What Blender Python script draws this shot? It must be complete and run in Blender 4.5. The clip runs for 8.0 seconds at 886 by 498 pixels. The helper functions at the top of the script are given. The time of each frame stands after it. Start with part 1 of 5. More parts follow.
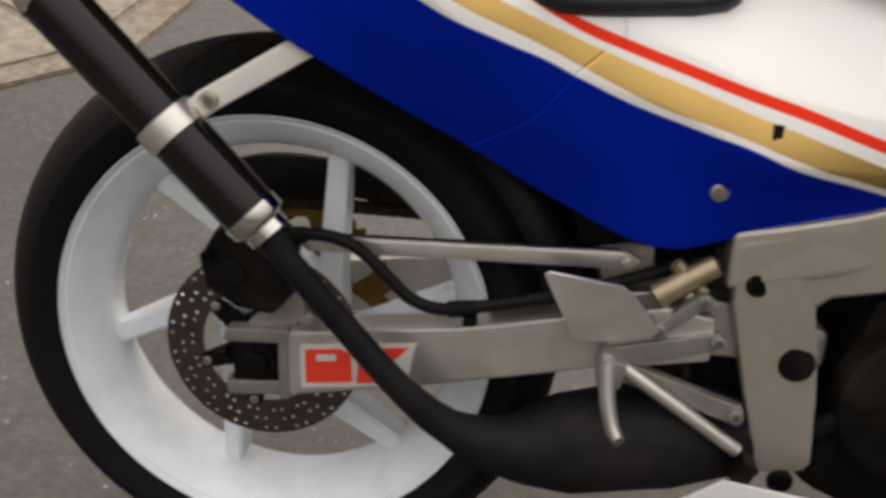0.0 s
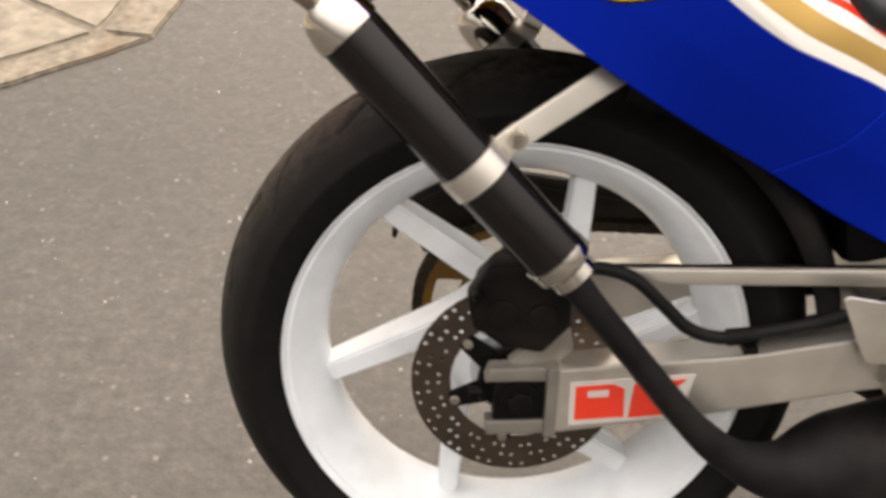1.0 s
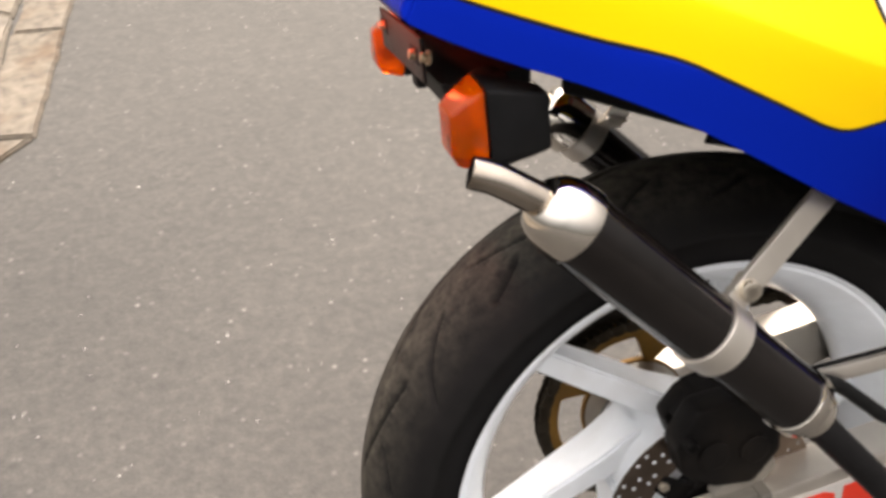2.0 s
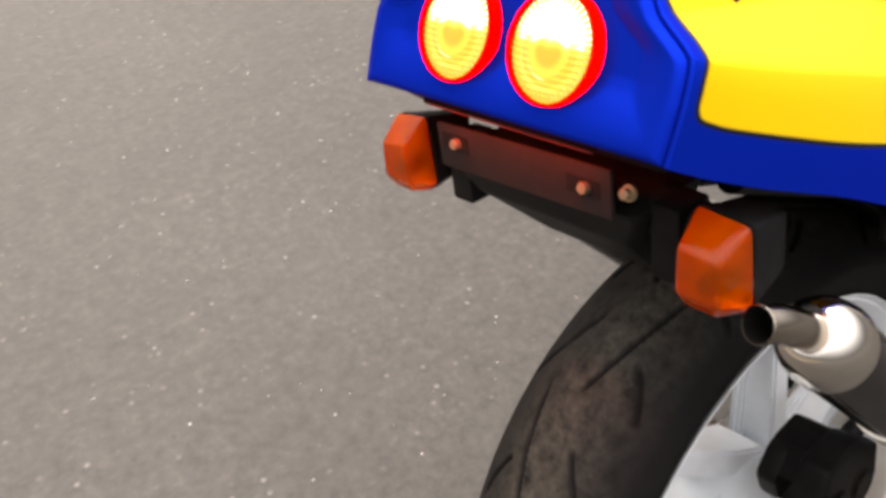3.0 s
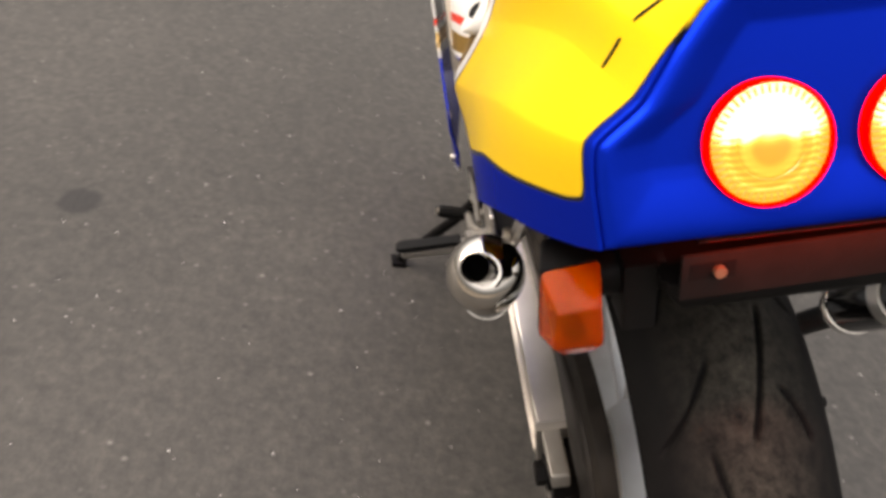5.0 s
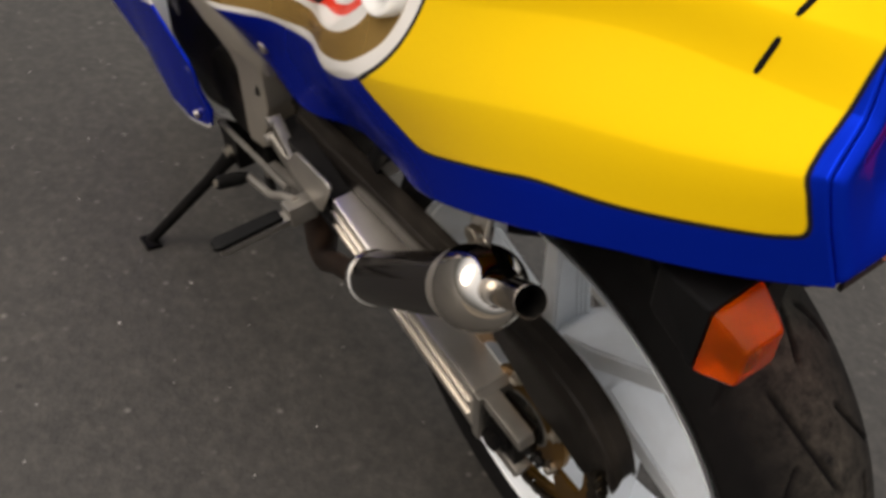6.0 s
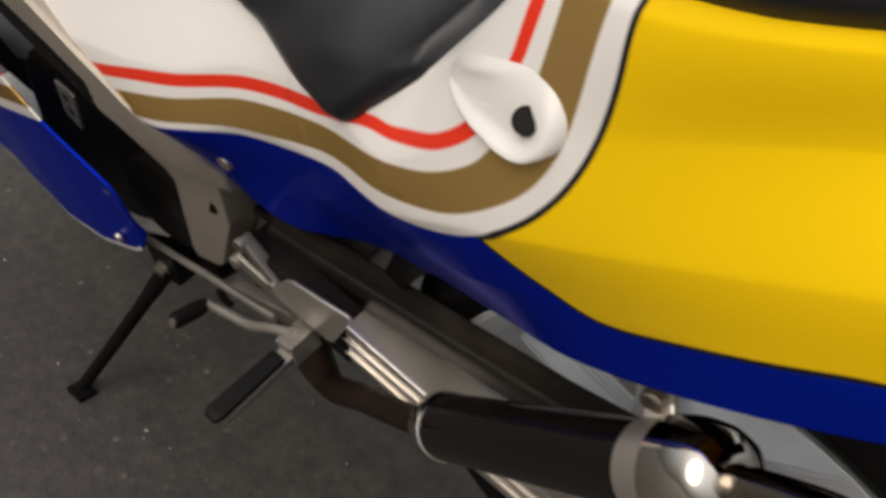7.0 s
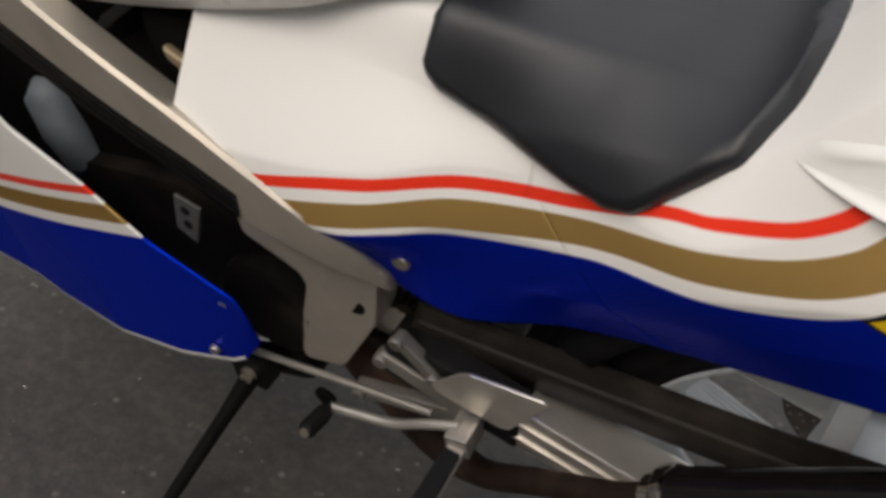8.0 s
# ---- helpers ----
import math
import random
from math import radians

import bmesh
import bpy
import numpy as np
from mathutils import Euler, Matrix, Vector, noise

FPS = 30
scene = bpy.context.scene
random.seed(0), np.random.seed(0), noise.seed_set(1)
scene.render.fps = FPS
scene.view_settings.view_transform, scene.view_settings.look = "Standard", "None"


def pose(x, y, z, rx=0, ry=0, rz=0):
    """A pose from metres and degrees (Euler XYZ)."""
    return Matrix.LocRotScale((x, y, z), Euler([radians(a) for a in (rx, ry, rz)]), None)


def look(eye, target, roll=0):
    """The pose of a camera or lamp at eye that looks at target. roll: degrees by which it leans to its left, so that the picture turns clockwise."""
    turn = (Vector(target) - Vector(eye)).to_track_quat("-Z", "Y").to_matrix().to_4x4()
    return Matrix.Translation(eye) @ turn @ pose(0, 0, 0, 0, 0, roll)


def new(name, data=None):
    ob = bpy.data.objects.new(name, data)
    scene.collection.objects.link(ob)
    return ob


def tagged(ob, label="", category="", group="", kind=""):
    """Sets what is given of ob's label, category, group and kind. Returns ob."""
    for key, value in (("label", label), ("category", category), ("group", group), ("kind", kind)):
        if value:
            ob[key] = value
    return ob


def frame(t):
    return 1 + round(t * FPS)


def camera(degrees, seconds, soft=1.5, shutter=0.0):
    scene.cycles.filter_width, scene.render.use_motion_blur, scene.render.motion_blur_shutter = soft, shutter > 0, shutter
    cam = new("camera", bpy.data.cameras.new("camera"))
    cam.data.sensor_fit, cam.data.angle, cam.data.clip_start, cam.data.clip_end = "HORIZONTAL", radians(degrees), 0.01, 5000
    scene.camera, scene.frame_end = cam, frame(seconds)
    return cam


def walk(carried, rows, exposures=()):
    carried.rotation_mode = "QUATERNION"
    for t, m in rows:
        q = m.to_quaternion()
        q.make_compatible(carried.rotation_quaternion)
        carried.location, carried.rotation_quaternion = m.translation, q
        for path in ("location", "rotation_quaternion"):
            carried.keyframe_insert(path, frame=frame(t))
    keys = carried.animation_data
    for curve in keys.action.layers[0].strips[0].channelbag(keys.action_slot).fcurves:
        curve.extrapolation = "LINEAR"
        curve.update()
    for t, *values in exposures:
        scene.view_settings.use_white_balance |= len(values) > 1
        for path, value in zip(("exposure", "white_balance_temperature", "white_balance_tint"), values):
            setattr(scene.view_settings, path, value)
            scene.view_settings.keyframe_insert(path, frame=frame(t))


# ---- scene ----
cam = camera(50.6, 8.0, soft=3.5, shutter=0.25)
PATH = [
    (0, (0.2705, -0.7406, 0.9745), (0.0891, 0.8975, -0.1585), 0.70),
    (0.5, (0.1102, -0.7146, 0.9856), (-0.0421, 0.8925, -0.1951), 0.78),
    (1, (-0.0786, -0.6747, 1.0054), (-0.0752, 0.9104, -0.2143), 1.64),
    (1.5, (-0.2272, -0.5620, 1.0380), (-0.0645, 1.0026, -0.1972), -0.17),
    (1.7, (-0.2663, -0.5181, 1.0623), (-0.0576, 1.0281, -0.1891), -1.91),
    (2.8, (-0.5753, -0.2076, 1.0935), (0.3447, 0.9673, -0.1900), 2.89),
    (3, (-0.5875, -0.1302, 1.0902), (0.4398, 0.9849, -0.2141), 2.87),
    (3.5, (-0.5919, 0.0299, 1.0525), (0.7223, 0.8290, -0.2259), 4.12),
    (4, (-0.6848, 0.1595, 1.0633), (0.7820, 0.6129, -0.2186), 7.21),
    (4.5, (-0.7042, 0.3355, 1.0379), (0.8670, 0.3818, -0.1989), 9.65),
    (4.7, (-0.6851, 0.4096, 1.0343), (0.9127, 0.3082, -0.1645), 11.24),
    (5.8, (-0.3978, 0.6728, 1.0063), (0.7746, -0.2977, -0.2913), 14.92),
    (6, (-0.3645, 0.7079, 1.0021), (0.7253, -0.3765, -0.2771), 15.17),
    (6.5, (-0.2333, 0.7141, 0.9768), (0.6902, -0.5170, -0.3005), 13.43),
    (7, (-0.0774, 0.6969, 0.9522), (0.7577, -0.6110, -0.3096), 11.01),
    (7.5, (0.0472, 0.7365, 0.9425), (0.7825, -0.6696, -0.2749), 9.51),
    (8, (0.1863, 0.8304, 0.9308), (0.7689, -0.7028, -0.2137), 11.04),
]
walk(cam, [(t, look(eye, target, roll)) for t, eye, target, roll in PATH],
     [(0.0, 0.5, 7000, 12), (0.5, 0.92, 7400, 13), (1.0, 1.3, 7500, 14), (1.7, 1.45, 7200, 14), (3.0, 1.25, 7000, 15), (3.5, 0.65, 7000, 15),
      (4.0, 0.6, 7000, 15), (4.7, 0.95, 7100, 15), (5.8, 0.2, 6900, 12), (7.0, -0.15, 6800, 12), (7.5, -0.3, 6700, 12), (8.0, -0.15, 6600, 11)])

# ---- world and light: a dim, overcast day ----
SUN_TURN, SUN_UP = 12.0, 47.0
world = bpy.data.worlds.new("sky")
scene.world = world
world.use_nodes = True
wn = world.node_tree
sky = wn.nodes.new("ShaderNodeTexSky")
sky.sky_type, sky.sun_disc = "NISHITA", False
sky.sun_elevation, sky.sun_rotation = radians(SUN_UP), radians(SUN_TURN)
sky.air_density, sky.dust_density, sky.ozone_density = 1.0, 4.0, 1.0
grey = wn.nodes.new("ShaderNodeMix")
grey.data_type, grey.inputs["Factor"].default_value = "RGBA", 0.75
grey.inputs["B"].default_value = (5.2, 5.1, 4.9, 1)
wn.links.new(sky.outputs["Color"], grey.inputs["A"])
# overcast and bright overhead; trees and houses all round keep the low sky dark
way = wn.nodes.new("ShaderNodeTexCoord")
split = wn.nodes.new("ShaderNodeSeparateXYZ")
wn.links.new(way.outputs["Generated"], split.inputs["Vector"])
climb = wn.nodes.new("ShaderNodeMapRange")
climb.interpolation_type = "SMOOTHSTEP"
climb.inputs["From Min"].default_value, climb.inputs["From Max"].default_value = 0.05, 0.95
climb.inputs["To Min"].default_value, climb.inputs["To Max"].default_value = 0.18, 1.90
wn.links.new(split.outputs["Z"], climb.inputs["Value"])
dome = wn.nodes.new("ShaderNodeMix")
dome.data_type, dome.blend_type, dome.inputs["Factor"].default_value = "RGBA", "MULTIPLY", 1.0
wn.links.new(grey.outputs["Result"], dome.inputs["A"])
wn.links.new(climb.outputs["Result"], dome.inputs["B"])
wn.links.new(dome.outputs["Result"], wn.nodes["Background"].inputs["Color"])
wn.nodes["Background"].inputs["Strength"].default_value = 0.15
sun = new("sun", bpy.data.lights.new("sun", "SUN"))
sun.data.energy, sun.data.angle, sun.data.color = 1.2, radians(45), (1.0, 0.94, 0.85)
sun_way = Vector((math.sin(radians(SUN_TURN)) * math.cos(radians(SUN_UP)), math.cos(radians(SUN_TURN)) * math.cos(radians(SUN_UP)), math.sin(radians(SUN_UP))))
sun.matrix_world = look(sun_way * 20, (0, 0, 0))


# ---- materials ----
def material(name, colour, rough=0.5, metal=0.0, coat=0.0, grain=0.0, scale=60.0, bump=0.0, bump_scale=300.0, rough_var=0.08, stain=None, stain_scale=9.0, stain_amount=0.35):
    """A surface with colour variation at two scales, fine relief and uneven gloss."""
    m = bpy.data.materials.new(name)
    m.use_nodes = True
    nt = m.node_tree
    b = nt.nodes["Principled BSDF"]
    b.inputs["Base Color"].default_value = (*colour, 1)
    b.inputs["Roughness"].default_value, b.inputs["Metallic"].default_value = rough, metal
    b.inputs["Coat Weight"].default_value, b.inputs["Coat Roughness"].default_value = coat, 0.08
    b.inputs["Specular IOR Level"].default_value = 0.5 if max(colour) > 0.04 else 0.10
    tc = nt.nodes.new("ShaderNodeTexCoord")
    last = None
    if grain:
        n = nt.nodes.new("ShaderNodeTexNoise")
        n.inputs["Scale"].default_value, n.inputs["Detail"].default_value = scale, 6
        nt.links.new(tc.outputs["Object"], n.inputs["Vector"])
        mr = nt.nodes.new("ShaderNodeMapRange")
        mr.inputs["From Min"].default_value, mr.inputs["From Max"].default_value = 0.3, 0.7
        mr.inputs["To Min"].default_value, mr.inputs["To Max"].default_value = 1 - grain, 1 + grain
        nt.links.new(n.outputs["Fac"], mr.inputs["Value"])
        mx = nt.nodes.new("ShaderNodeMix")
        mx.data_type, mx.blend_type, mx.inputs["Factor"].default_value = "RGBA", "MULTIPLY", 1.0
        mx.inputs["A"].default_value = (*colour, 1)
        nt.links.new(mr.outputs["Result"], mx.inputs["B"])
        last = mx.outputs["Result"]
        r2 = nt.nodes.new("ShaderNodeMapRange")
        r2.inputs["To Min"].default_value, r2.inputs["To Max"].default_value = max(rough - rough_var, 0.02), rough + rough_var
        nt.links.new(n.outputs["Fac"], r2.inputs["Value"])
        nt.links.new(r2.outputs["Result"], b.inputs["Roughness"])
    if stain:
        n2 = nt.nodes.new("ShaderNodeTexNoise")
        n2.inputs["Scale"].default_value, n2.inputs["Detail"].default_value = stain_scale, 5
        nt.links.new(tc.outputs["Object"], n2.inputs["Vector"])
        m2 = nt.nodes.new("ShaderNodeMapRange")
        m2.inputs["From Min"].default_value, m2.inputs["From Max"].default_value = 0.5, 0.72
        m2.inputs["To Max"].default_value = stain_amount
        nt.links.new(n2.outputs["Fac"], m2.inputs["Value"])
        ms = nt.nodes.new("ShaderNodeMix")
        ms.data_type = "RGBA"
        ms.inputs["A"].default_value, ms.inputs["B"].default_value = (*colour, 1), (*stain, 1)
        if last:
            nt.links.new(last, ms.inputs["A"])
        nt.links.new(m2.outputs["Result"], ms.inputs["Factor"])
        last = ms.outputs["Result"]
    if last:
        nt.links.new(last, b.inputs["Base Color"])
    if bump:
        n3 = nt.nodes.new("ShaderNodeTexNoise")
        n3.inputs["Scale"].default_value, n3.inputs["Detail"].default_value = bump_scale, 4
        nt.links.new(tc.outputs["Object"], n3.inputs["Vector"])
        bp = nt.nodes.new("ShaderNodeBump")
        bp.inputs["Strength"].default_value, bp.inputs["Distance"].default_value = bump, 0.001
        nt.links.new(n3.outputs["Fac"], bp.inputs["Height"])
        nt.links.new(bp.outputs["Normal"], b.inputs["Normal"])
    return m


def bsdf(m):
    return m.node_tree.nodes["Principled BSDF"]


WHITE_WHEEL = material("white_wheel_paint", (0.80, 0.84, 0.88), 0.32, 0, 0.25, 0.05, 25, stain=(0.45, 0.42, 0.38), stain_scale=14, stain_amount=0.25)
ALU = material("brushed_aluminium", (0.68, 0.64, 0.58), 0.33, 0.85, 0, 0.06, 30, 0.03, 500, stain=(0.32, 0.29, 0.25), stain_amount=0.4)
ALU_CAST = material("cast_aluminium", (0.34, 0.32, 0.29), 0.42, 0.8, 0, 0.1, 40, 0.06, 600, stain=(0.2, 0.18, 0.15), stain_amount=0.5)
FRAME_PAINT = material("silver_frame_paint", (0.47, 0.425, 0.36), 0.40, 0.6, 0.2, 0.05, 40, 0.1, 500, stain=(0.22, 0.205, 0.18))
CHROME = material("polished_chrome", (0.66, 0.62, 0.56), 0.055, 1.0, 0, 0.05, 30, rough_var=0.04, stain=(0.42, 0.34, 0.26), stain_scale=20, stain_amount=0.5)
# Near-black for pipe soot, and for shade painted in slots and the engine bay.
SOOT_AND_SHADE = material("soot_and_shade_black", (0.006, 0.0055, 0.005), 0.9, 0, 0, 0.2, 60)
CAN_BLACK = material("black_silencer", (0.008, 0.0065, 0.006), 0.10, 0, 0.0, 0.2, 70)
PIPE_BLACK = material("heat_black_pipe", (0.012, 0.0115, 0.012), 0.5, 0.2, 0, 0.25, 40, 0.25, 400, stain=(0.045, 0.038, 0.035), stain_amount=0.6)
PIPE_BROWN = material("rusty_brown_pipe", (0.020, 0.013, 0.010), 0.5, 0.2, 0, 0.25, 40, 0.25, 400, stain=(0.11, 0.065, 0.042), stain_amount=0.7)
# Chrome darkened for the tail pipes: dark reflections are put into its colour.
PIPE_CHROME = material("dark_reflection_chrome", (0.38, 0.335, 0.285), 0.10, 1.0, 0, 0.1, 40, rough_var=0.05, stain=(0.22, 0.17, 0.12), stain_scale=25, stain_amount=0.6)
BLACK_PLASTIC = material("black_plastic", (0.006, 0.006, 0.0065), 0.55, 0, 0, 0.2, 60, 0.2, 500, stain=(0.03, 0.026, 0.023), stain_amount=0.4)
GREY_PLASTIC = material("dark_grey_steel_plate", (0.020, 0.0175, 0.0165), 0.42, 0.1, 0, 0.15, 60, 0.2, 500)
BLACK_METAL = material("black_painted_metal", (0.006, 0.0055, 0.0055), 0.45, 0.2, 0, 0.2, 80, 0.2, 400, stain=(0.045, 0.035, 0.026), stain_amount=0.4)
ENGINE = material("dark_engine_casting", (0.009, 0.008, 0.0075), 0.5, 0.4, 0, 0.3, 50, 0.3, 300, stain=(0.05, 0.036, 0.026), stain_amount=0.6)
RUBBER_HOSE = material("black_rubber_hose", (0.008, 0.008, 0.008), 0.45, 0, 0, 0.2, 80)
SEAT = material("dark_seat_vinyl", (0.0085, 0.0095, 0.0125), 0.36, 0, 0, 0.12, 25, 0.35, 900, stain=(0.022, 0.025, 0.032), stain_scale=7, stain_amount=0.55)
DISC = material("bare_brake_disc", (0.105, 0.082, 0.066), 0.38, 0.9, 0, 0.15, 50, stain=(0.10, 0.07, 0.05), stain_amount=0.6)
GOLD = material("gold_anodised_sprocket", (0.22, 0.115, 0.022), 0.38, 0.8, 0, 0.15, 40, stain=(0.10, 0.06, 0.03), stain_amount=0.6)
CHAIN = material("oily_chain_steel", (0.035, 0.028, 0.02), 0.4, 0.8, 0, 0.3, 90)
BOLT = material("zinc_bolt", (0.55, 0.50, 0.42), 0.3, 0.9, 0, 0.1, 80)
BRASS = material("gold_zinc_fitting", (0.34, 0.27, 0.17), 0.35, 0.7, 0, 0.1, 60, stain=(0.25, 0.2, 0.14))
WHITE_STICKER = material("white_sticker", (0.55, 0.53, 0.50), 0.4, 0, 0, 0.04, 30)
RED_STICKER = material("red_sticker_print", (0.78, 0.045, 0.02), 0.38, 0, 0, 0.06, 40)
WHITE_PAINT = material("white_body_paint", (0.78, 0.77, 0.74), 0.3, 0, 0.4, 0.03, 12)
PAVING = material("pale_paving_stone", (0.20, 0.174, 0.138), 0.85, 0, 0, 0.35, 28, 0.8, 160, stain=(0.17, 0.14, 0.105), stain_scale=6, stain_amount=0.7)
KERB = material("pale_kerb_stone", (0.165, 0.140, 0.110), 0.88, 0, 0, 0.4, 40, 0.9, 140, stain=(0.13, 0.085, 0.05), stain_scale=7, stain_amount=0.8)

bsdf(SEAT).inputs["Specular IOR Level"].default_value = 0.5
bsdf(CAN_BLACK).inputs["Specular IOR Level"].default_value = 0.32
ORANGE = material("amber_lens", (1.0, 0.135, 0.0005), 0.12, 0, 0.0, 0.12, 60)
bsdf(ORANGE).inputs["Transmission Weight"].default_value = 0.75
bsdf(ORANGE).inputs["Subsurface Weight"].default_value = 0.3
bsdf(ORANGE).inputs["IOR"].default_value = 1.3
bsdf(ORANGE).inputs["Subsurface Radius"].default_value = (0.02, 0.006, 0.002)
bsdf(ORANGE).inputs["Subsurface Scale"].default_value = 0.5


def lamp_material(name, colour, strength, base):
    m = material(name, base, 0.15, 0, 0.3)
    bsdf(m).inputs["Emission Color"].default_value = (*colour, 1)
    bsdf(m).inputs["Emission Strength"].default_value = strength
    return m


LAMP_WARM = lamp_material("lit_lamp_lens", (1.0, 0.42, 0.07), 0.62, (0.8, 0.1, 0.03))
def graded_lens(name):
    """A lit lens: white-hot in front of the bulb in its upper half, orange below, with moulded rings and ribs."""
    m = lamp_material(name, (1, 1, 1), 1.0, (0.7, 0.12, 0.03))
    nt = m.node_tree
    link = nt.links.new

    def calc(kind, a, b=None):
        n = nt.nodes.new("ShaderNodeMath")
        n.operation = kind
        for i, v in enumerate((a, b)):
            if isinstance(v, (int, float)):
                n.inputs[i].default_value = v
            elif v is not None:
                link(v, n.inputs[i])
        return n.outputs[0]

    def smooth(v, lo, hi):
        n = nt.nodes.new("ShaderNodeMapRange")
        n.interpolation_type = "SMOOTHSTEP"
        n.inputs["From Min"].default_value, n.inputs["From Max"].default_value = lo, hi
        link(v, n.inputs["Value"])
        return n.outputs["Result"]

    tc = nt.nodes.new("ShaderNodeTexCoord")
    sep = nt.nodes.new("ShaderNodeSeparateXYZ")
    link(tc.outputs["Generated"], sep.inputs[0])
    y, z = sep.outputs["Y"], sep.outputs["Z"]
    flat = nt.nodes.new("ShaderNodeVectorMath")
    flat.operation = "MULTIPLY"
    flat.inputs[1].default_value = (0.0, 1.0, 1.0)
    link(tc.outputs["Generated"], flat.inputs[0])
    reach = nt.nodes.new("ShaderNodeVectorMath")
    reach.operation = "DISTANCE"
    link(flat.outputs["Vector"], reach.inputs[0])
    reach.inputs[1].default_value = (0.0, 0.5, 0.5)
    radius = reach.outputs["Value"]
    # rings moulded into the lower half, and level ribs across its sides
    ring = nt.nodes.new("ShaderNodeValToRGB")
    e = ring.color_ramp.elements
    e[0].position, e[0].color = 0.0, (0.3, 0.3, 0.3, 1)
    e[1].position, e[1].color = 0.5, (0.35, 0.35, 0.35, 1)
    for at, c in ((0.13, 0.18), (0.18, 0.85), (0.23, 0.95), (0.27, 0.2), (0.33, 0.1), (0.36, 0.55), (0.40, 0.25)):
        e.new(at).color = (c, c, c, 1)
    link(radius, ring.inputs["Fac"])
    ribs = calc("MULTIPLY", calc("ADD", calc("SINE", calc("MULTIPLY", z, 105.0)), 1.0), calc("MULTIPLY", smooth(radius, 0.16, 0.36), 0.22))
    low = calc("ADD", calc("MULTIPLY", ring.outputs["Color"], 0.42), ribs)
    noise = nt.nodes.new("ShaderNodeTexNoise")
    noise.inputs["Scale"].default_value = 7.0
    link(tc.outputs["Generated"], noise.inputs["Vector"])
    hot = smooth(calc("ADD", z, calc("MULTIPLY", calc("SUBTRACT", noise.outputs["Fac"], 0.5), 0.04)), 0.47, 0.68)
    edge = smooth(radius, 0.40, 0.50)
    heat = calc("ADD", low, calc("MULTIPLY", hot, 1.15))
    heat = calc("MULTIPLY", heat, calc("SUBTRACT", 1.0, calc("MULTIPLY", edge, 0.42)))
    tone = nt.nodes.new("ShaderNodeValToRGB")
    e = tone.color_ramp.elements
    e[0].position, e[0].color = 0.0, (0.62, 0.20, 0.012, 1)
    e[1].position, e[1].color = 1.0, (1.35, 1.12, 0.66, 1)
    for at, c in ((0.25, (0.68, 0.27, 0.018)), (0.5, (0.80, 0.42, 0.04)), (0.75, (0.98, 0.70, 0.15))):
        e.new(at).color = (*c, 1)
    link(heat, tone.inputs["Fac"])
    link(tone.outputs["Color"], bsdf(m).inputs["Emission Color"])
    return m


LENS = graded_lens("lit_graded_lens")
LAMP_RED = lamp_material("lit_red_rim", (1.0, 0.002, 0.0), 2.4, (0.5, 0.003, 0.002))
bsdf(LAMP_RED).inputs["Specular IOR Level"].default_value = 0.0
bsdf(LAMP_RED).inputs["Coat Weight"].default_value = 0.0


def node(nt, kind, **values):
    n = nt.nodes.new(kind)
    for key, value in values.items():
        n.inputs[key].default_value = value
    return n


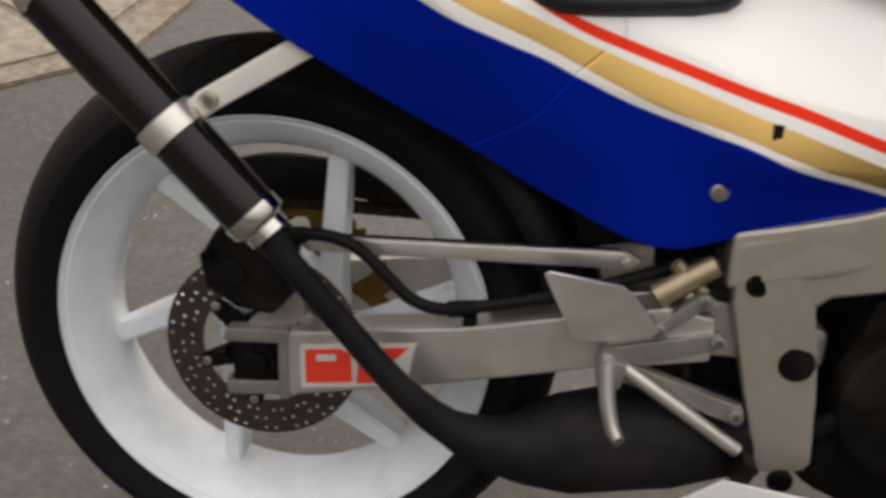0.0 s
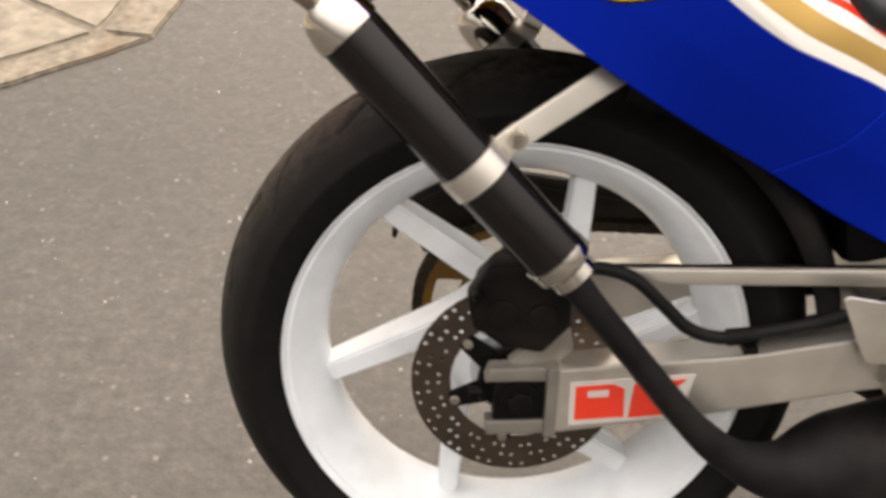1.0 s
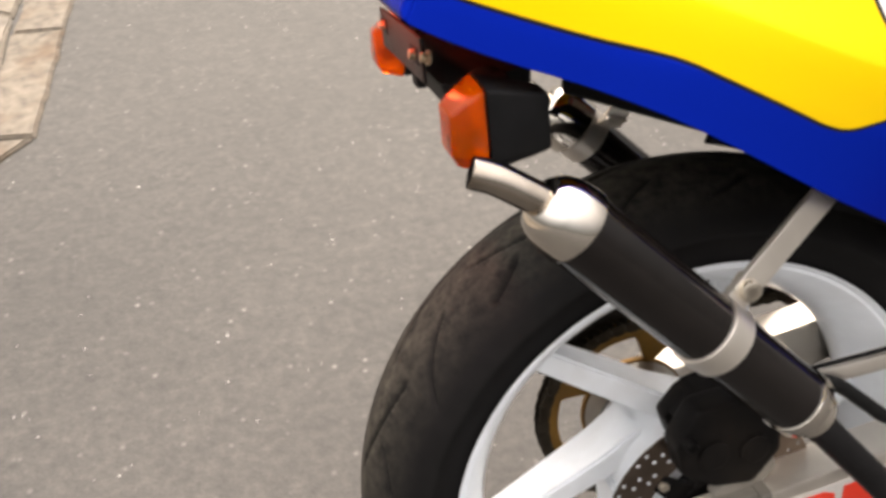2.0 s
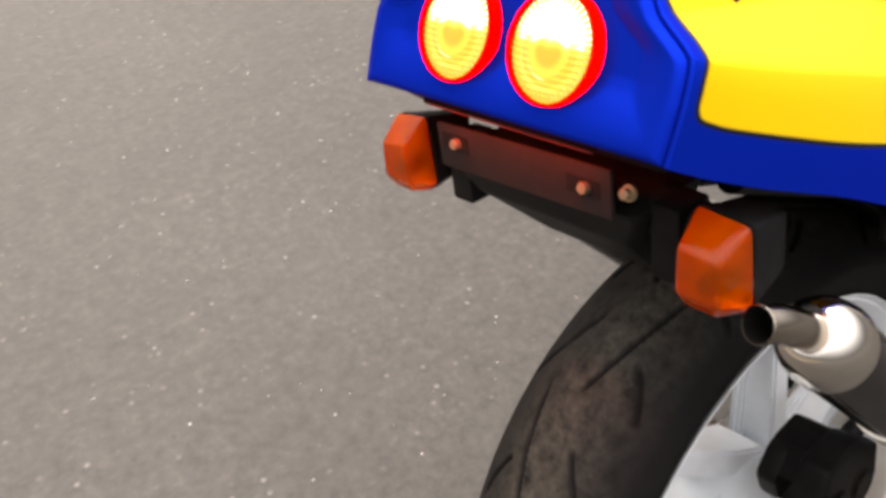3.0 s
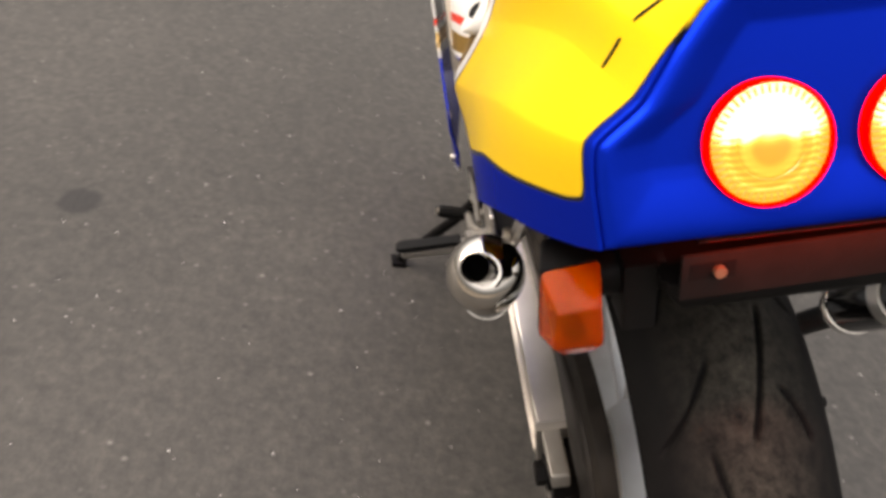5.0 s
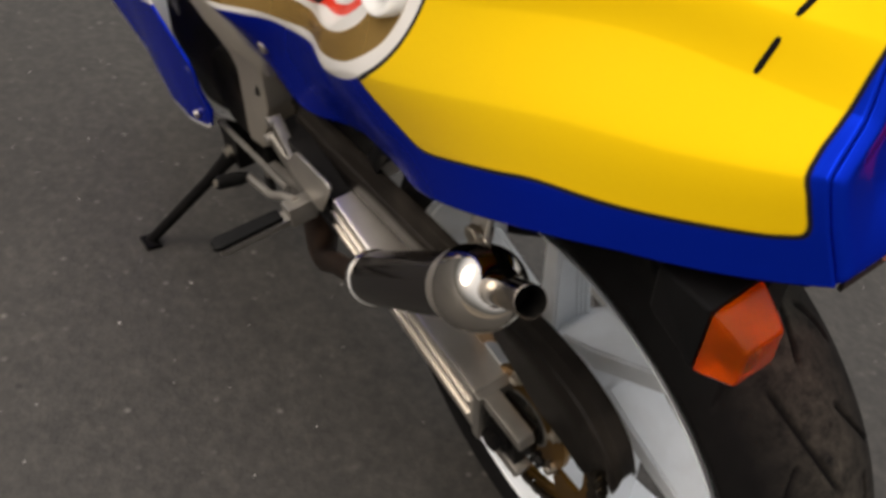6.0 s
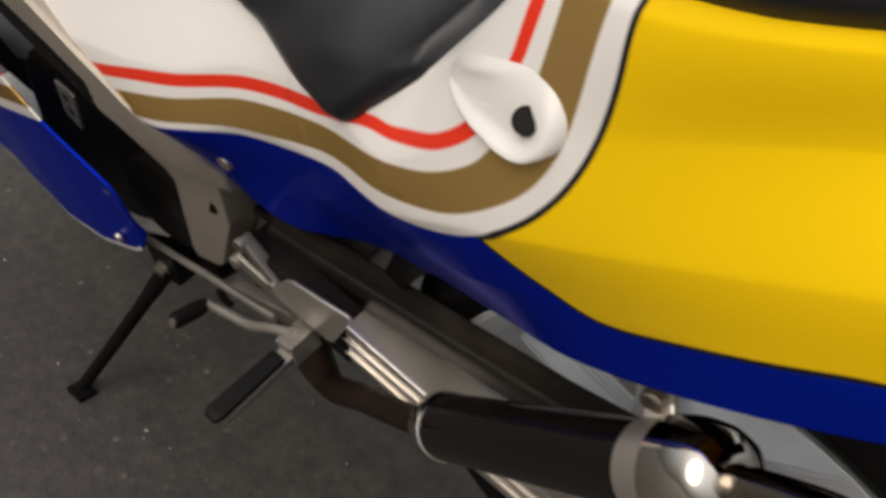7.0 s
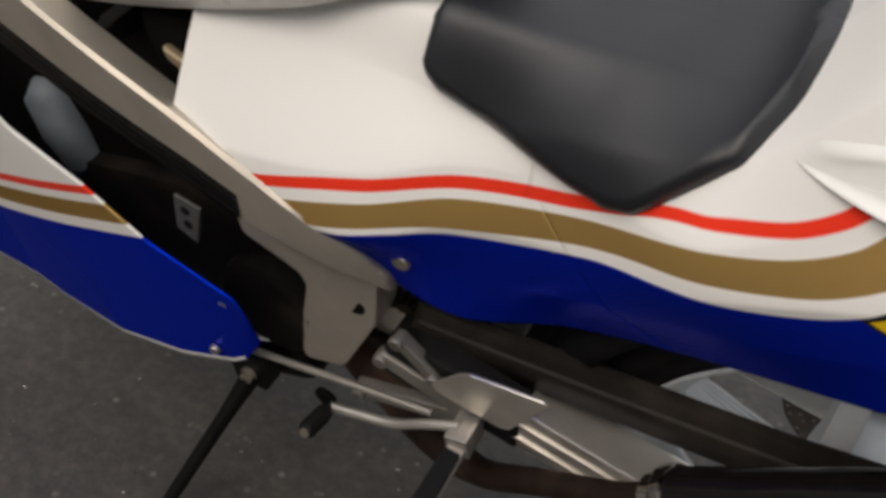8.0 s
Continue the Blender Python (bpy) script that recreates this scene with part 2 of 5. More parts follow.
def asphalt_material():
    m = bpy.data.materials.new("worn_asphalt")
    m.use_nodes = True
    nt = m.node_tree
    b = nt.nodes["Principled BSDF"]
    tc = nt.nodes.new("ShaderNodeTexCoord")
    def noise_of(scale, detail):
        n = node(nt, "ShaderNodeTexNoise", Scale=scale, Detail=detail)
        nt.links.new(tc.outputs["Object"], n.inputs["Vector"])
        return n.outputs["Fac"]
    def ramp(src, stops):
        r = nt.nodes.new("ShaderNodeValToRGB")
        e = r.color_ramp.elements
        while len(e) < len(stops):
            e.new(0.5)
        for el, (pos, col) in zip(e, stops):
            el.position, el.color = pos, (*col, 1)
        nt.links.new(src, r.inputs["Fac"])
        return r.outputs["Color"]
    def mix(a, bb, fac, mode="MIX"):
        x = nt.nodes.new("ShaderNodeMix")
        x.data_type, x.blend_type = "RGBA", mode
        nt.links.new(a, x.inputs["A"])
        if not isinstance(bb, tuple):
            nt.links.new(bb, x.inputs["B"])
        else:
            x.inputs["B"].default_value = (*bb, 1)
        if not isinstance(fac, float):
            nt.links.new(fac, x.inputs["Factor"])
        else:
            x.inputs["Factor"].default_value = fac
        return x.outputs["Result"]
    base = ramp(noise_of(1.6, 5), [(0.32, (0.038, 0.0355, 0.032)), (0.7, (0.053, 0.049, 0.0445))])
    mid = ramp(noise_of(26, 5), [(0.3, (0.78, 0.78, 0.78)), (0.72, (1.2, 1.19, 1.17))])
    col = mix(base, mid, 1.0, "MULTIPLY")
    grains = node(nt, "ShaderNodeTexVoronoi", Scale=210.0)
    nt.links.new(tc.outputs["Object"], grains.inputs["Vector"])
    lumps = ramp(noise_of(62, 4), [(0.32, (0.62, 0.61, 0.60)), (0.5, (1.0, 1.0, 1.0)), (0.70, (1.6, 1.57, 1.5))])
    col = mix(col, lumps, 0.55, "MULTIPLY")
    grain_col = ramp(grains.outputs["Color"], [(0.1, (0.62, 0.61, 0.6)), (0.55, (1.0, 1.0, 0.99)), (0.9, (1.35, 1.33, 1.28))])
    col = mix(col, grain_col, 0.28, "MULTIPLY")
    # pale chippings and glinting grains
    chips = node(nt, "ShaderNodeTexVoronoi", Scale=46.0)
    nt.links.new(tc.outputs["Object"], chips.inputs["Vector"])
    chip_pick = ramp(chips.outputs["Color"], [(0.64, (0, 0, 0)), (0.98, (1, 1, 1))])
    chip_size = ramp(chips.outputs["Distance"], [(0.06, (1, 1, 1)), (0.26, (0, 0, 0))])
    chip = mix(chip_pick, chip_size, 1.0, "MULTIPLY")
    col = mix(col, (0.20, 0.187, 0.168), chip)
    pits = node(nt, "ShaderNodeTexVoronoi", Scale=37.0)
    nt.links.new(tc.outputs["Object"], pits.inputs["Vector"])
    pit_pick = ramp(pits.outputs["Color"], [(0.88, (0, 0, 0)), (0.92, (1, 1, 1))])
    pit_size = ramp(pits.outputs["Distance"], [(0.08, (1, 1, 1)), (0.2, (0, 0, 0))])
    col = mix(col, (0.018, 0.017, 0.016), mix(pit_pick, pit_size, 1.0, "MULTIPLY"))
    # two old oil drips
    for x, y, r in ((0.667, 0.9995, 0.036), (0.772, 0.843, 0.033)):
        d = nt.nodes.new("ShaderNodeVectorMath")
        d.operation = "DISTANCE"
        warp = node(nt, "ShaderNodeTexNoise", Scale=30.0, Detail=3.0)
        nt.links.new(tc.outputs["Object"], warp.inputs["Vector"])
        ad = nt.nodes.new("ShaderNodeVectorMath")
        ad.operation = "MULTIPLY_ADD"
        ad.inputs[1].default_value = (0.03, 0.03, 0.0)
        nt.links.new(warp.outputs["Color"], ad.inputs[0])
        nt.links.new(tc.outputs["Object"], ad.inputs[2])
        nt.links.new(ad.outputs["Vector"], d.inputs[0])
        d.inputs[1].default_value = (x + 0.015, y + 0.015, 0)
        mr = node(nt, "ShaderNodeMapRange")
        mr.inputs["From Min"].default_value, mr.inputs["From Max"].default_value = r * 0.95, r * 1.25
        mr.inputs["To Min"].default_value, mr.inputs["To Max"].default_value = 0.95, 0.0
        nt.links.new(d.outputs["Value"], mr.inputs["Value"])
        col = mix(col, (0.012, 0.011, 0.0105), mr.outputs["Result"])
    nt.links.new(col, b.inputs["Base Color"])
    b.inputs["Roughness"].default_value = 0.62
    b.inputs["Specular IOR Level"].default_value = 0.5
    bp = node(nt, "ShaderNodeBump", Strength=0.3, Distance=0.0014)
    nt.links.new(grains.outputs["Distance"], bp.inputs["Height"])
    bp2 = node(nt, "ShaderNodeBump", Strength=0.35, Distance=0.003)
    nt.links.new(noise_of(70, 6), bp2.inputs["Height"])
    nt.links.new(bp.outputs["Normal"], bp2.inputs["Normal"])
    nt.links.new(bp2.outputs["Normal"], b.inputs["Normal"])
    return m


ASPHALT = asphalt_material()


def tyre_material():
    m = material("dusty_tyre_rubber", (0.0075, 0.007, 0.007), 0.68, 0, 0, 0.2, 60, 0.3, 500)
    nt = m.node_tree
    b = bsdf(m)
    old = b.inputs["Base Color"].links[0].from_socket
    tc = nt.nodes.new("ShaderNodeTexCoord")
    n = node(nt, "ShaderNodeTexNoise", Scale=85.0, Detail=8.0)
    n.inputs["Roughness"].default_value = 0.68
    nt.links.new(tc.outputs["Object"], n.inputs["Vector"])
    at = nt.nodes.new("ShaderNodeAttribute")
    at.attribute_name = "tread"
    mr = node(nt, "ShaderNodeMapRange")
    mr.inputs["From Min"].default_value, mr.inputs["From Max"].default_value = 0.30, 0.80
    nt.links.new(n.outputs["Fac"], mr.inputs["Value"])
    mul = nt.nodes.new("ShaderNodeMath")
    mul.operation = "MULTIPLY"
    nt.links.new(at.outputs["Fac"], mul.inputs[0])
    nt.links.new(mr.outputs["Result"], mul.inputs[1])
    mx = nt.nodes.new("ShaderNodeMix")
    mx.data_type = "RGBA"
    mx.inputs["B"].default_value = (0.105, 0.094, 0.075, 1)
    nt.links.new(old, mx.inputs["A"])
    nt.links.new(mul.outputs["Value"], mx.inputs["Factor"])
    nt.links.new(mx.outputs["Result"], b.inputs["Base Color"])
    return m


TYRE = tyre_material()


def livery_material(name="race_livery_paint"):
    """Paint laid out by two distances stored on the panel: from the stripe's edge, and from the yellow field's edge."""
    m = bpy.data.materials.new(name)
    m.use_nodes = True
    nt = m.node_tree
    b = nt.nodes["Principled BSDF"]
    def attribute(n):
        a = nt.nodes.new("ShaderNodeAttribute")
        a.attribute_name = n
        return a.outputs["Fac"]
    stripe, field = attribute("stripe"), attribute("field")
    def step(src, at, soft=0.0007):
        r = node(nt, "ShaderNodeMapRange")
        r.inputs["From Min"].default_value, r.inputs["From Max"].default_value = at - soft, at + soft
        nt.links.new(src, r.inputs["Value"])
        return r.outputs["Result"]
    def over(a, colour, fac):
        x = nt.nodes.new("ShaderNodeMix")
        x.data_type = "RGBA"
        if not isinstance(a, tuple):
            nt.links.new(a, x.inputs["A"])
        else:
            x.inputs["A"].default_value = (*a, 1)
        x.inputs["B"].default_value = (*colour, 1)
        nt.links.new(fac, x.inputs["Factor"])
        return x.outputs["Result"]
    blue, yellow, white, gold, red, black = (0.0014, 0.022, 0.46), (0.86, 0.56, 0.008), (0.80, 0.78, 0.75), (0.60, 0.385, 0.13), (0.80, 0.045, 0.02), (0.012, 0.012, 0.014)
    c = over(blue, black, step(field, -0.0022))
    c = over(c, yellow, step(field, 0.0006))
    edge = nt.nodes.new("ShaderNodeMath")
    edge.operation = "MULTIPLY"
    nt.links.new(step(field, -0.0022), edge.inputs[0])
    nt.links.new(step(stripe, -0.0035), edge.inputs[1])
    c = over(c, black, edge.outputs["Value"])
    gold_in = step(attribute("gold_edge"), 0.0)
    c = over(c, white, step(stripe, 0.0))
    c = over(c, gold, gold_in)
    gold_out = step(attribute("gold_inner"), 0.0)
    c = over(c, white, gold_out)
    c = over(c, red, step(attribute("red_edge"), 0.0))
    c = over(c, white, step(attribute("red_inner"), 0.0))
    nt.links.new(c, b.inputs["Base Color"])
    nt.links.new(c, b.inputs["Specular Tint"])
    sub = nt.nodes.new("ShaderNodeMath")
    sub.operation = "SUBTRACT"
    nt.links.new(gold_in, sub.inputs[0])
    nt.links.new(gold_out, sub.inputs[1])
    mul = nt.nodes.new("ShaderNodeMath")
    mul.operation, mul.inputs[1].default_value = "MULTIPLY", 0.7
    nt.links.new(sub.outputs["Value"], mul.inputs[0])
    shown = nt.nodes.new("ShaderNodeMath")
    shown.operation = "MAXIMUM"
    nt.links.new(step(field, -0.0022), shown.inputs[0])
    nt.links.new(step(stripe, 0.0), shown.inputs[1])
    flake = node(nt, "ShaderNodeMapRange")
    flake.inputs["To Min"].default_value, flake.inputs["To Max"].default_value = 0.5, 0.0
    nt.links.new(shown.outputs["Value"], flake.inputs["Value"])
    gloss = node(nt, "ShaderNodeMapRange")
    gloss.inputs["To Min"].default_value, gloss.inputs["To Max"].default_value = 0.04, 0.4
    nt.links.new(shown.outputs["Value"], gloss.inputs["Value"])
    nt.links.new(gloss.outputs["Result"], b.inputs["Specular IOR Level"])
    total = nt.nodes.new("ShaderNodeMath")
    nt.links.new(mul.outputs["Value"], total.inputs[0])
    nt.links.new(flake.outputs["Result"], total.inputs[1])
    nt.links.new(total.outputs["Value"], b.inputs["Metallic"])
    tc = nt.nodes.new("ShaderNodeTexCoord")
    n = node(nt, "ShaderNodeTexNoise", Scale=18.0, Detail=6.0)
    nt.links.new(tc.outputs["Object"], n.inputs["Vector"])
    r = node(nt, "ShaderNodeMapRange")
    r.inputs["To Min"].default_value, r.inputs["To Max"].default_value = 0.16, 0.30
    nt.links.new(n.outputs["Fac"], r.inputs["Value"])
    nt.links.new(r.outputs["Result"], b.inputs["Roughness"])
    b.inputs["Coat Weight"].default_value, b.inputs["Coat Roughness"].default_value = 0.0, 0.1
    return m


LIVERY = livery_material()

# ---- mesh helpers ----
LEAN = 14.907
MIRROR = Matrix.Diagonal((1, -1, 1, 1))


def part(name, bm, mat, parent, label="", smooth=True):
    """One mesh object from a bmesh, under a thing or a part."""
    me = bpy.data.meshes.new(name)
    bmesh.ops.recalc_face_normals(bm, faces=bm.faces[:])
    bm.to_mesh(me)
    bm.free()
    me.materials.append(mat)
    if smooth:
        me.polygons.foreach_set("use_smooth", [True] * len(me.polygons))
        me.set_sharp_from_angle(angle=radians(50))
    ob = new(name, me)
    ob.parent = parent
    if smooth and len(me.polygons) < 4000:
        w = ob.modifiers.new("normals", "WEIGHTED_NORMAL")
        w.keep_sharp = True
    return tagged(ob, label) if label else ob


def tube(points, radii, seg=20, close=True, bm=None):
    """A round tube along points, with a radius at each."""
    bm = bm or bmesh.new()
    pts = [Vector(p) for p in points]
    radii = [radii] * len(pts) if isinstance(radii, float) else radii
    rings, up = [], None
    for i, p in enumerate(pts):
        d = (pts[min(i + 1, len(pts) - 1)] - pts[max(i - 1, 0)]).normalized()
        if up is None:
            up = d.orthogonal().normalized()
        up = (up - d * up.dot(d)).normalized()
        side = d.cross(up)
        rings.append([bm.verts.new(p + radii[i] * (math.cos(a) * up + math.sin(a) * side)) for a in (2 * math.pi * k / seg for k in range(seg))])
    for a, b in zip(rings, rings[1:]):
        for k in range(seg):
            bm.faces.new((a[k], a[(k + 1) % seg], b[(k + 1) % seg], b[k]))
    if close:
        bm.faces.new(rings[0][::-1])
        bm.faces.new(rings[-1])
    return bm


def smooth_line(points, n=8):
    """Points along a smooth curve through the given ones."""
    p = [Vector(q) for q in points]
    out = []
    for i in range(len(p) - 1):
        a, b, c, d = p[max(i - 1, 0)], p[i], p[i + 1], p[min(i + 2, len(p) - 1)]
        for k in range(n):
            t = k / n
            out.append(0.5 * (2 * b + (c - a) * t + (2 * a - 5 * b + 4 * c - d) * t * t + (3 * b - a - 3 * c + d) * t ** 3))
    return out + [p[-1]]


def lathe(profile, centre, axis="y", seg=64, closed=False, bm=None):
    """A ring turned about an axis: profile of (radius, along the axis)."""
    bm = bm or bmesh.new()
    rings = []
    for k in range(seg):
        a = 2 * math.pi * k / seg
        ring = []
        for r, h in profile:
            u, v = r * math.cos(a), r * math.sin(a)
            ring.append(bm.verts.new(Vector(centre) + (Vector((u, h, v)) if axis == "y" else Vector((h, u, v)) if axis == "x" else Vector((u, v, h)))))
        rings.append(ring)
    n = len(profile)
    for k in range(seg):
        a, b = rings[k], rings[(k + 1) % seg]
        for i in range(n if closed else n - 1):
            j = (i + 1) % n
            bm.faces.new((a[i], b[i], b[j], a[j]))
    return bm


def turned(profile, start, end, seg=32):
    """A turned body along a line: profile of (radius, metres from start)."""
    start, end = Vector(start), Vector(end)
    d = (end - start).normalized()
    return tube([start + d * h for _, h in profile], [max(r, 1e-4) for r, _ in profile], seg)


def plate(poly, y0, y1, bevel=0.002, bm=None, holes=()):
    """A plate cut to an outline in the side view, from y0 to y1, with rounded edges."""
    bm = bm or bmesh.new()
    a = [bm.verts.new((x, y0, z)) for x, z in poly]
    b = [bm.verts.new((x, y1, z)) for x, z in poly]
    n = len(poly)
    faces = [bm.faces.new(a), bm.faces.new(b[::-1])] + [bm.faces.new((a[i], b[i], b[(i + 1) % n], a[(i + 1) % n])) for i in range(n)]
    bmesh.ops.recalc_face_normals(bm, faces=faces)
    if bevel:
        edges = {e for f in faces for e in f.edges}
        bmesh.ops.bevel(bm, geom=list(edges), offset=bevel, segments=2, affect="EDGES", profile=0.6)
    return bm


def hull(corners, bevel=0.002, bm=None):
    """A solid with rounded edges round a set of corners."""
    bm = bm or bmesh.new()
    verts = [bm.verts.new(c) for c in corners]
    r = bmesh.ops.convex_hull(bm, input=verts)
    faces = [f for f in bm.faces]
    bmesh.ops.dissolve_limit(bm, angle_limit=radians(2), verts=bm.verts[:], edges=bm.edges[:])
    if bevel:
        bmesh.ops.bevel(bm, geom=bm.edges[:], offset=bevel, segments=2, affect="EDGES", profile=0.6)
    return bm


def box(centre, size, turn=(0, 0, 0), bevel=0.002, bm=None):
    m = pose(*centre, *turn)
    return hull([m @ Vector((sx * size[0] / 2, sy * size[1] / 2, sz * size[2] / 2)) for sx in (-1, 1) for sy in (-1, 1) for sz in (-1, 1)], bevel, bm)


def bolt(centre, way, r, length, seg=6):
    """A hexagon head on a washer."""
    c, d = Vector(centre), Vector(way).normalized()
    bm = tube([c, c + d * length * 0.3], r * 1.35, 20)
    tube([c + d * length * 0.3, c + d * length * 0.9, c + d * length], [r, r, r * 0.8], seg, bm=bm)
    return bm


def socket_bolt(centre, way, r, length):
    """A round cap head with a sunk socket."""
    c, d = Vector(centre), Vector(way).normalized()
    return tube([c, c + d * length * 0.85, c + d * length, c + d * length, c + d * length * 0.45, c + d * length * 0.44],
                [r, r, r * 0.88, r * 0.5, r * 0.48, 1e-4], 18)


def from_grid(name, points, mat, parent, label="", attributes=None, wrap_u=False, wrap_v=False, thickness=0.0, crease=0):
    """A mesh from a grid of points (n, m, 3), with values stored on its points."""
    n, m = points.shape[:2]
    idx = np.arange(n * m).reshape(n, m)
    a = np.concatenate([idx, idx[:1]], 0) if wrap_u else idx
    a = np.concatenate([a, a[:, :1]], 1) if wrap_v else a
    quads = np.stack([a[:-1, :-1], a[1:, :-1], a[1:, 1:], a[:-1, 1:]], -1).reshape(-1, 4)
    me = bpy.data.meshes.new(name)
    me.from_pydata(points.reshape(-1, 3).tolist(), [], quads.tolist())
    for key, values in (attributes or {}).items():
        at = me.attributes.new(key, "FLOAT", "POINT")
        at.data.foreach_set("value", np.asarray(values, np.float32).ravel())
    me.materials.append(mat)
    me.polygons.foreach_set("use_smooth", [True] * len(me.polygons))
    if crease:
        me.set_sharp_from_angle(angle=radians(crease))
    ob = new(name, me)
    ob.parent = parent
    if thickness:
        s = ob.modifiers.new("thickness", "SOLIDIFY")
        s.thickness, s.offset, s.use_rim = thickness, -1, True
    return tagged(ob, label) if label else ob


# ---- the ground ----
ground = part("ground", lathe([(0.001, 0), (3, 0), (12, 0), (60, 0), (900, 0)], (0, 0, 0), "z", 48), ASPHALT, None, "worn grey asphalt road with pale chippings", False)
tagged(ground, category="road", kind="structure")



def loose_grit():
    """Small pale chips of stone, lying loose and set in the road round the motorcycle."""
    pick = random.Random(21)
    verts, faces = [], []
    for _ in range(1100):
        x, y = pick.uniform(-0.9, 2.2), pick.uniform(-1.0, 2.6)
        r = pick.choice((0.0009, 0.0012, 0.0012, 0.0016, 0.0023))
        turn, n = pick.uniform(0, 6.3), len(verts)
        for k in range(5):
            a = turn + k * 1.2566
            q = r * pick.uniform(0.7, 1.25)
            verts.append((x + q * math.cos(a) * 1.5, y + q * math.sin(a), -0.0004))
        tilt = pick.uniform(-0.5, 0.5)
        verts.append((x + r * tilt, y + r * 0.3, r * pick.uniform(0.5, 1.0)))
        faces += [(n + k, n + (k + 1) % 5, n + 5) for k in range(5)]
    me = bpy.data.meshes.new("grit")
    me.from_pydata(verts, [], faces)
    me.materials.append(GRIT)
    return tagged(new("grit", me), "pale loose chips of stone on the asphalt", "grit", kind="stuff")


GRIT = material("pale_stone_chip", (0.42, 0.40, 0.37), 0.45, 0, 0, 0.4, 9)
loose_grit()

# pavement with a kerb of pale stone, turning a corner
MORTAR = material("brown_joint_grit", (0.13, 0.11, 0.085), 0.9, 0, 0, 0.3, 60, 0.8, 200)
pavement = part("pavement", plate([(-0.88, 1.46), (-1.02, 1.31), (-9, -7.0), (-9, 9), (-0.86, 9), (-0.90, 1.75)], -0.05, 0.005, 0.0), MORTAR, None, "mortar bed between pale paving stones", False)
pavement.data.transform(Matrix(((1, 0, 0, 0), (0, 0, 1, 0), (0, 1, 0, 0), (0, 0, 0, 1))))
tagged(pavement, category="pavement", kind="structure")


chance = random.Random(7)


def slab(name, corners, z, mat, bevel):
    """A stone with four corners in plan and slightly worn edges."""
    bm = bmesh.new()
    worn = []
    for i, p in enumerate(corners):
        q = corners[(i + 1) % len(corners)]
        n = max(3, int((Vector(q) - Vector(p)).length / 0.035))
        for k in range(n):
            jit = 0.004 if k else 0.006
            worn.append(Vector(p).lerp(Vector(q), k / n) + Vector((chance.uniform(-jit, jit), chance.uniform(-jit, jit))))
    corners = worn
    a = [bm.verts.new((x, y, -0.04)) for x, y in corners]
    b = [bm.verts.new((x, y, z)) for x, y in corners]
    n = len(corners)
    bm.faces.new(a[::-1]), bm.faces.new(b)
    for i in range(n):
        bm.faces.new((a[i], a[(i + 1) % n], b[(i + 1) % n], b[i]))
    bmesh.ops.recalc_face_normals(bm, faces=bm.faces[:])
    bmesh.ops.bevel(bm, geom=[e for e in bm.edges if min(v.co.z for v in e.verts) > 0], offset=bevel, segments=2, affect="EDGES")
    return part(name, bm, mat, pavement)


OUT, IN = Vector((-0.795, 1.435)), Vector((-0.925, 1.452))
EDGE, SIDE = Vector((-0.70, -0.714)), Vector((0.075, 0.997))
steps = [0.0, 0.52, 1.15, 1.78, 2.4, 3.1]
for way in (EDGE, SIDE):
    inset = (IN - OUT)
    for s0, s1 in zip(steps, steps[1:]):
        p, q = OUT + way * (s0 + 0.006), OUT + way * (s1 - 0.006)
        slab("kerb_stone", [p, q, q + inset, p + inset] if way is SIDE else [q, p, p + inset, q + inset], 0.010, KERB, 0.005)
BACK = Vector((-0.80, 0.60))
for way in (EDGE, SIDE):
    for k in range(4):
        p, q = IN + way * (0.62 * k + 0.010), IN + way * (0.62 * (k + 1) - 0.008)
        p, q = p + (IN - OUT) * 0.11, q + (IN - OUT) * 0.11
        back = BACK if way is EDGE else BACK * 0.98
        if way is EDGE:
            slab("paving_stone", [q, p, p + BACK * 0.98, q + BACK * 0.98], 0.012, PAVING, 0.006)
        else:
            slab("paving_stone", [p, q, q + BACK * 0.98, p + BACK * 0.98], 0.012, PAVING, 0.006)

# ---- the motorcycle, built upright with its rear tyre on z = 0, then leant on its stand ----
bike = new("motorcycle")
bike.matrix_world = pose(0, 0, 0.0026, -LEAN, 0, 0)
tagged(bike, "blue, yellow and white sport motorcycle leaning on its side stand", "motorcycle")

AXLE = Vector((0, 0, 0.312))


# -- rear wheel --
def groove_depth(theta, y):
    """How deep the tread is cut at an angle (degrees) and a distance from the middle."""
    cut = np.zeros_like(theta)
    lines = [(107, -0.029, 127, -0.0015), (114.4, 0.0190, 127, 0.061), (119.5, -0.030, 127.3, -0.048)]
    for turn in range(0, 360, 40):
        for t0, y0, t1, y1 in lines:
            for sgn, shift in ((1, 0), (-1, 20)):
                a0, a1 = t0 + turn + shift, t1 + turn + shift
                th = (theta - (a0 + a1) / 2 + 180) % 360 - 180 + (a0 + a1) / 2
                px, py = np.radians(th - a0) * 0.31, y - sgn * y0
                dx, dy = math.radians(a1 - a0) * 0.31, sgn * (y1 - y0)
                bow = 0.006 * sgn
                k = np.clip((px * dx + py * dy) / (dx * dx + dy * dy), 0, 1)
                off = np.hypot(px - k * dx, py - k * dy + bow * 4 * k * (1 - k) * 0.5)
                cut = np.maximum(cut, np.clip((0.0030 - off) / 0.0012, 0, 1) * np.clip(np.minimum(k, 1 - k) * 9 + 0.25, 0, 1))
    return cut


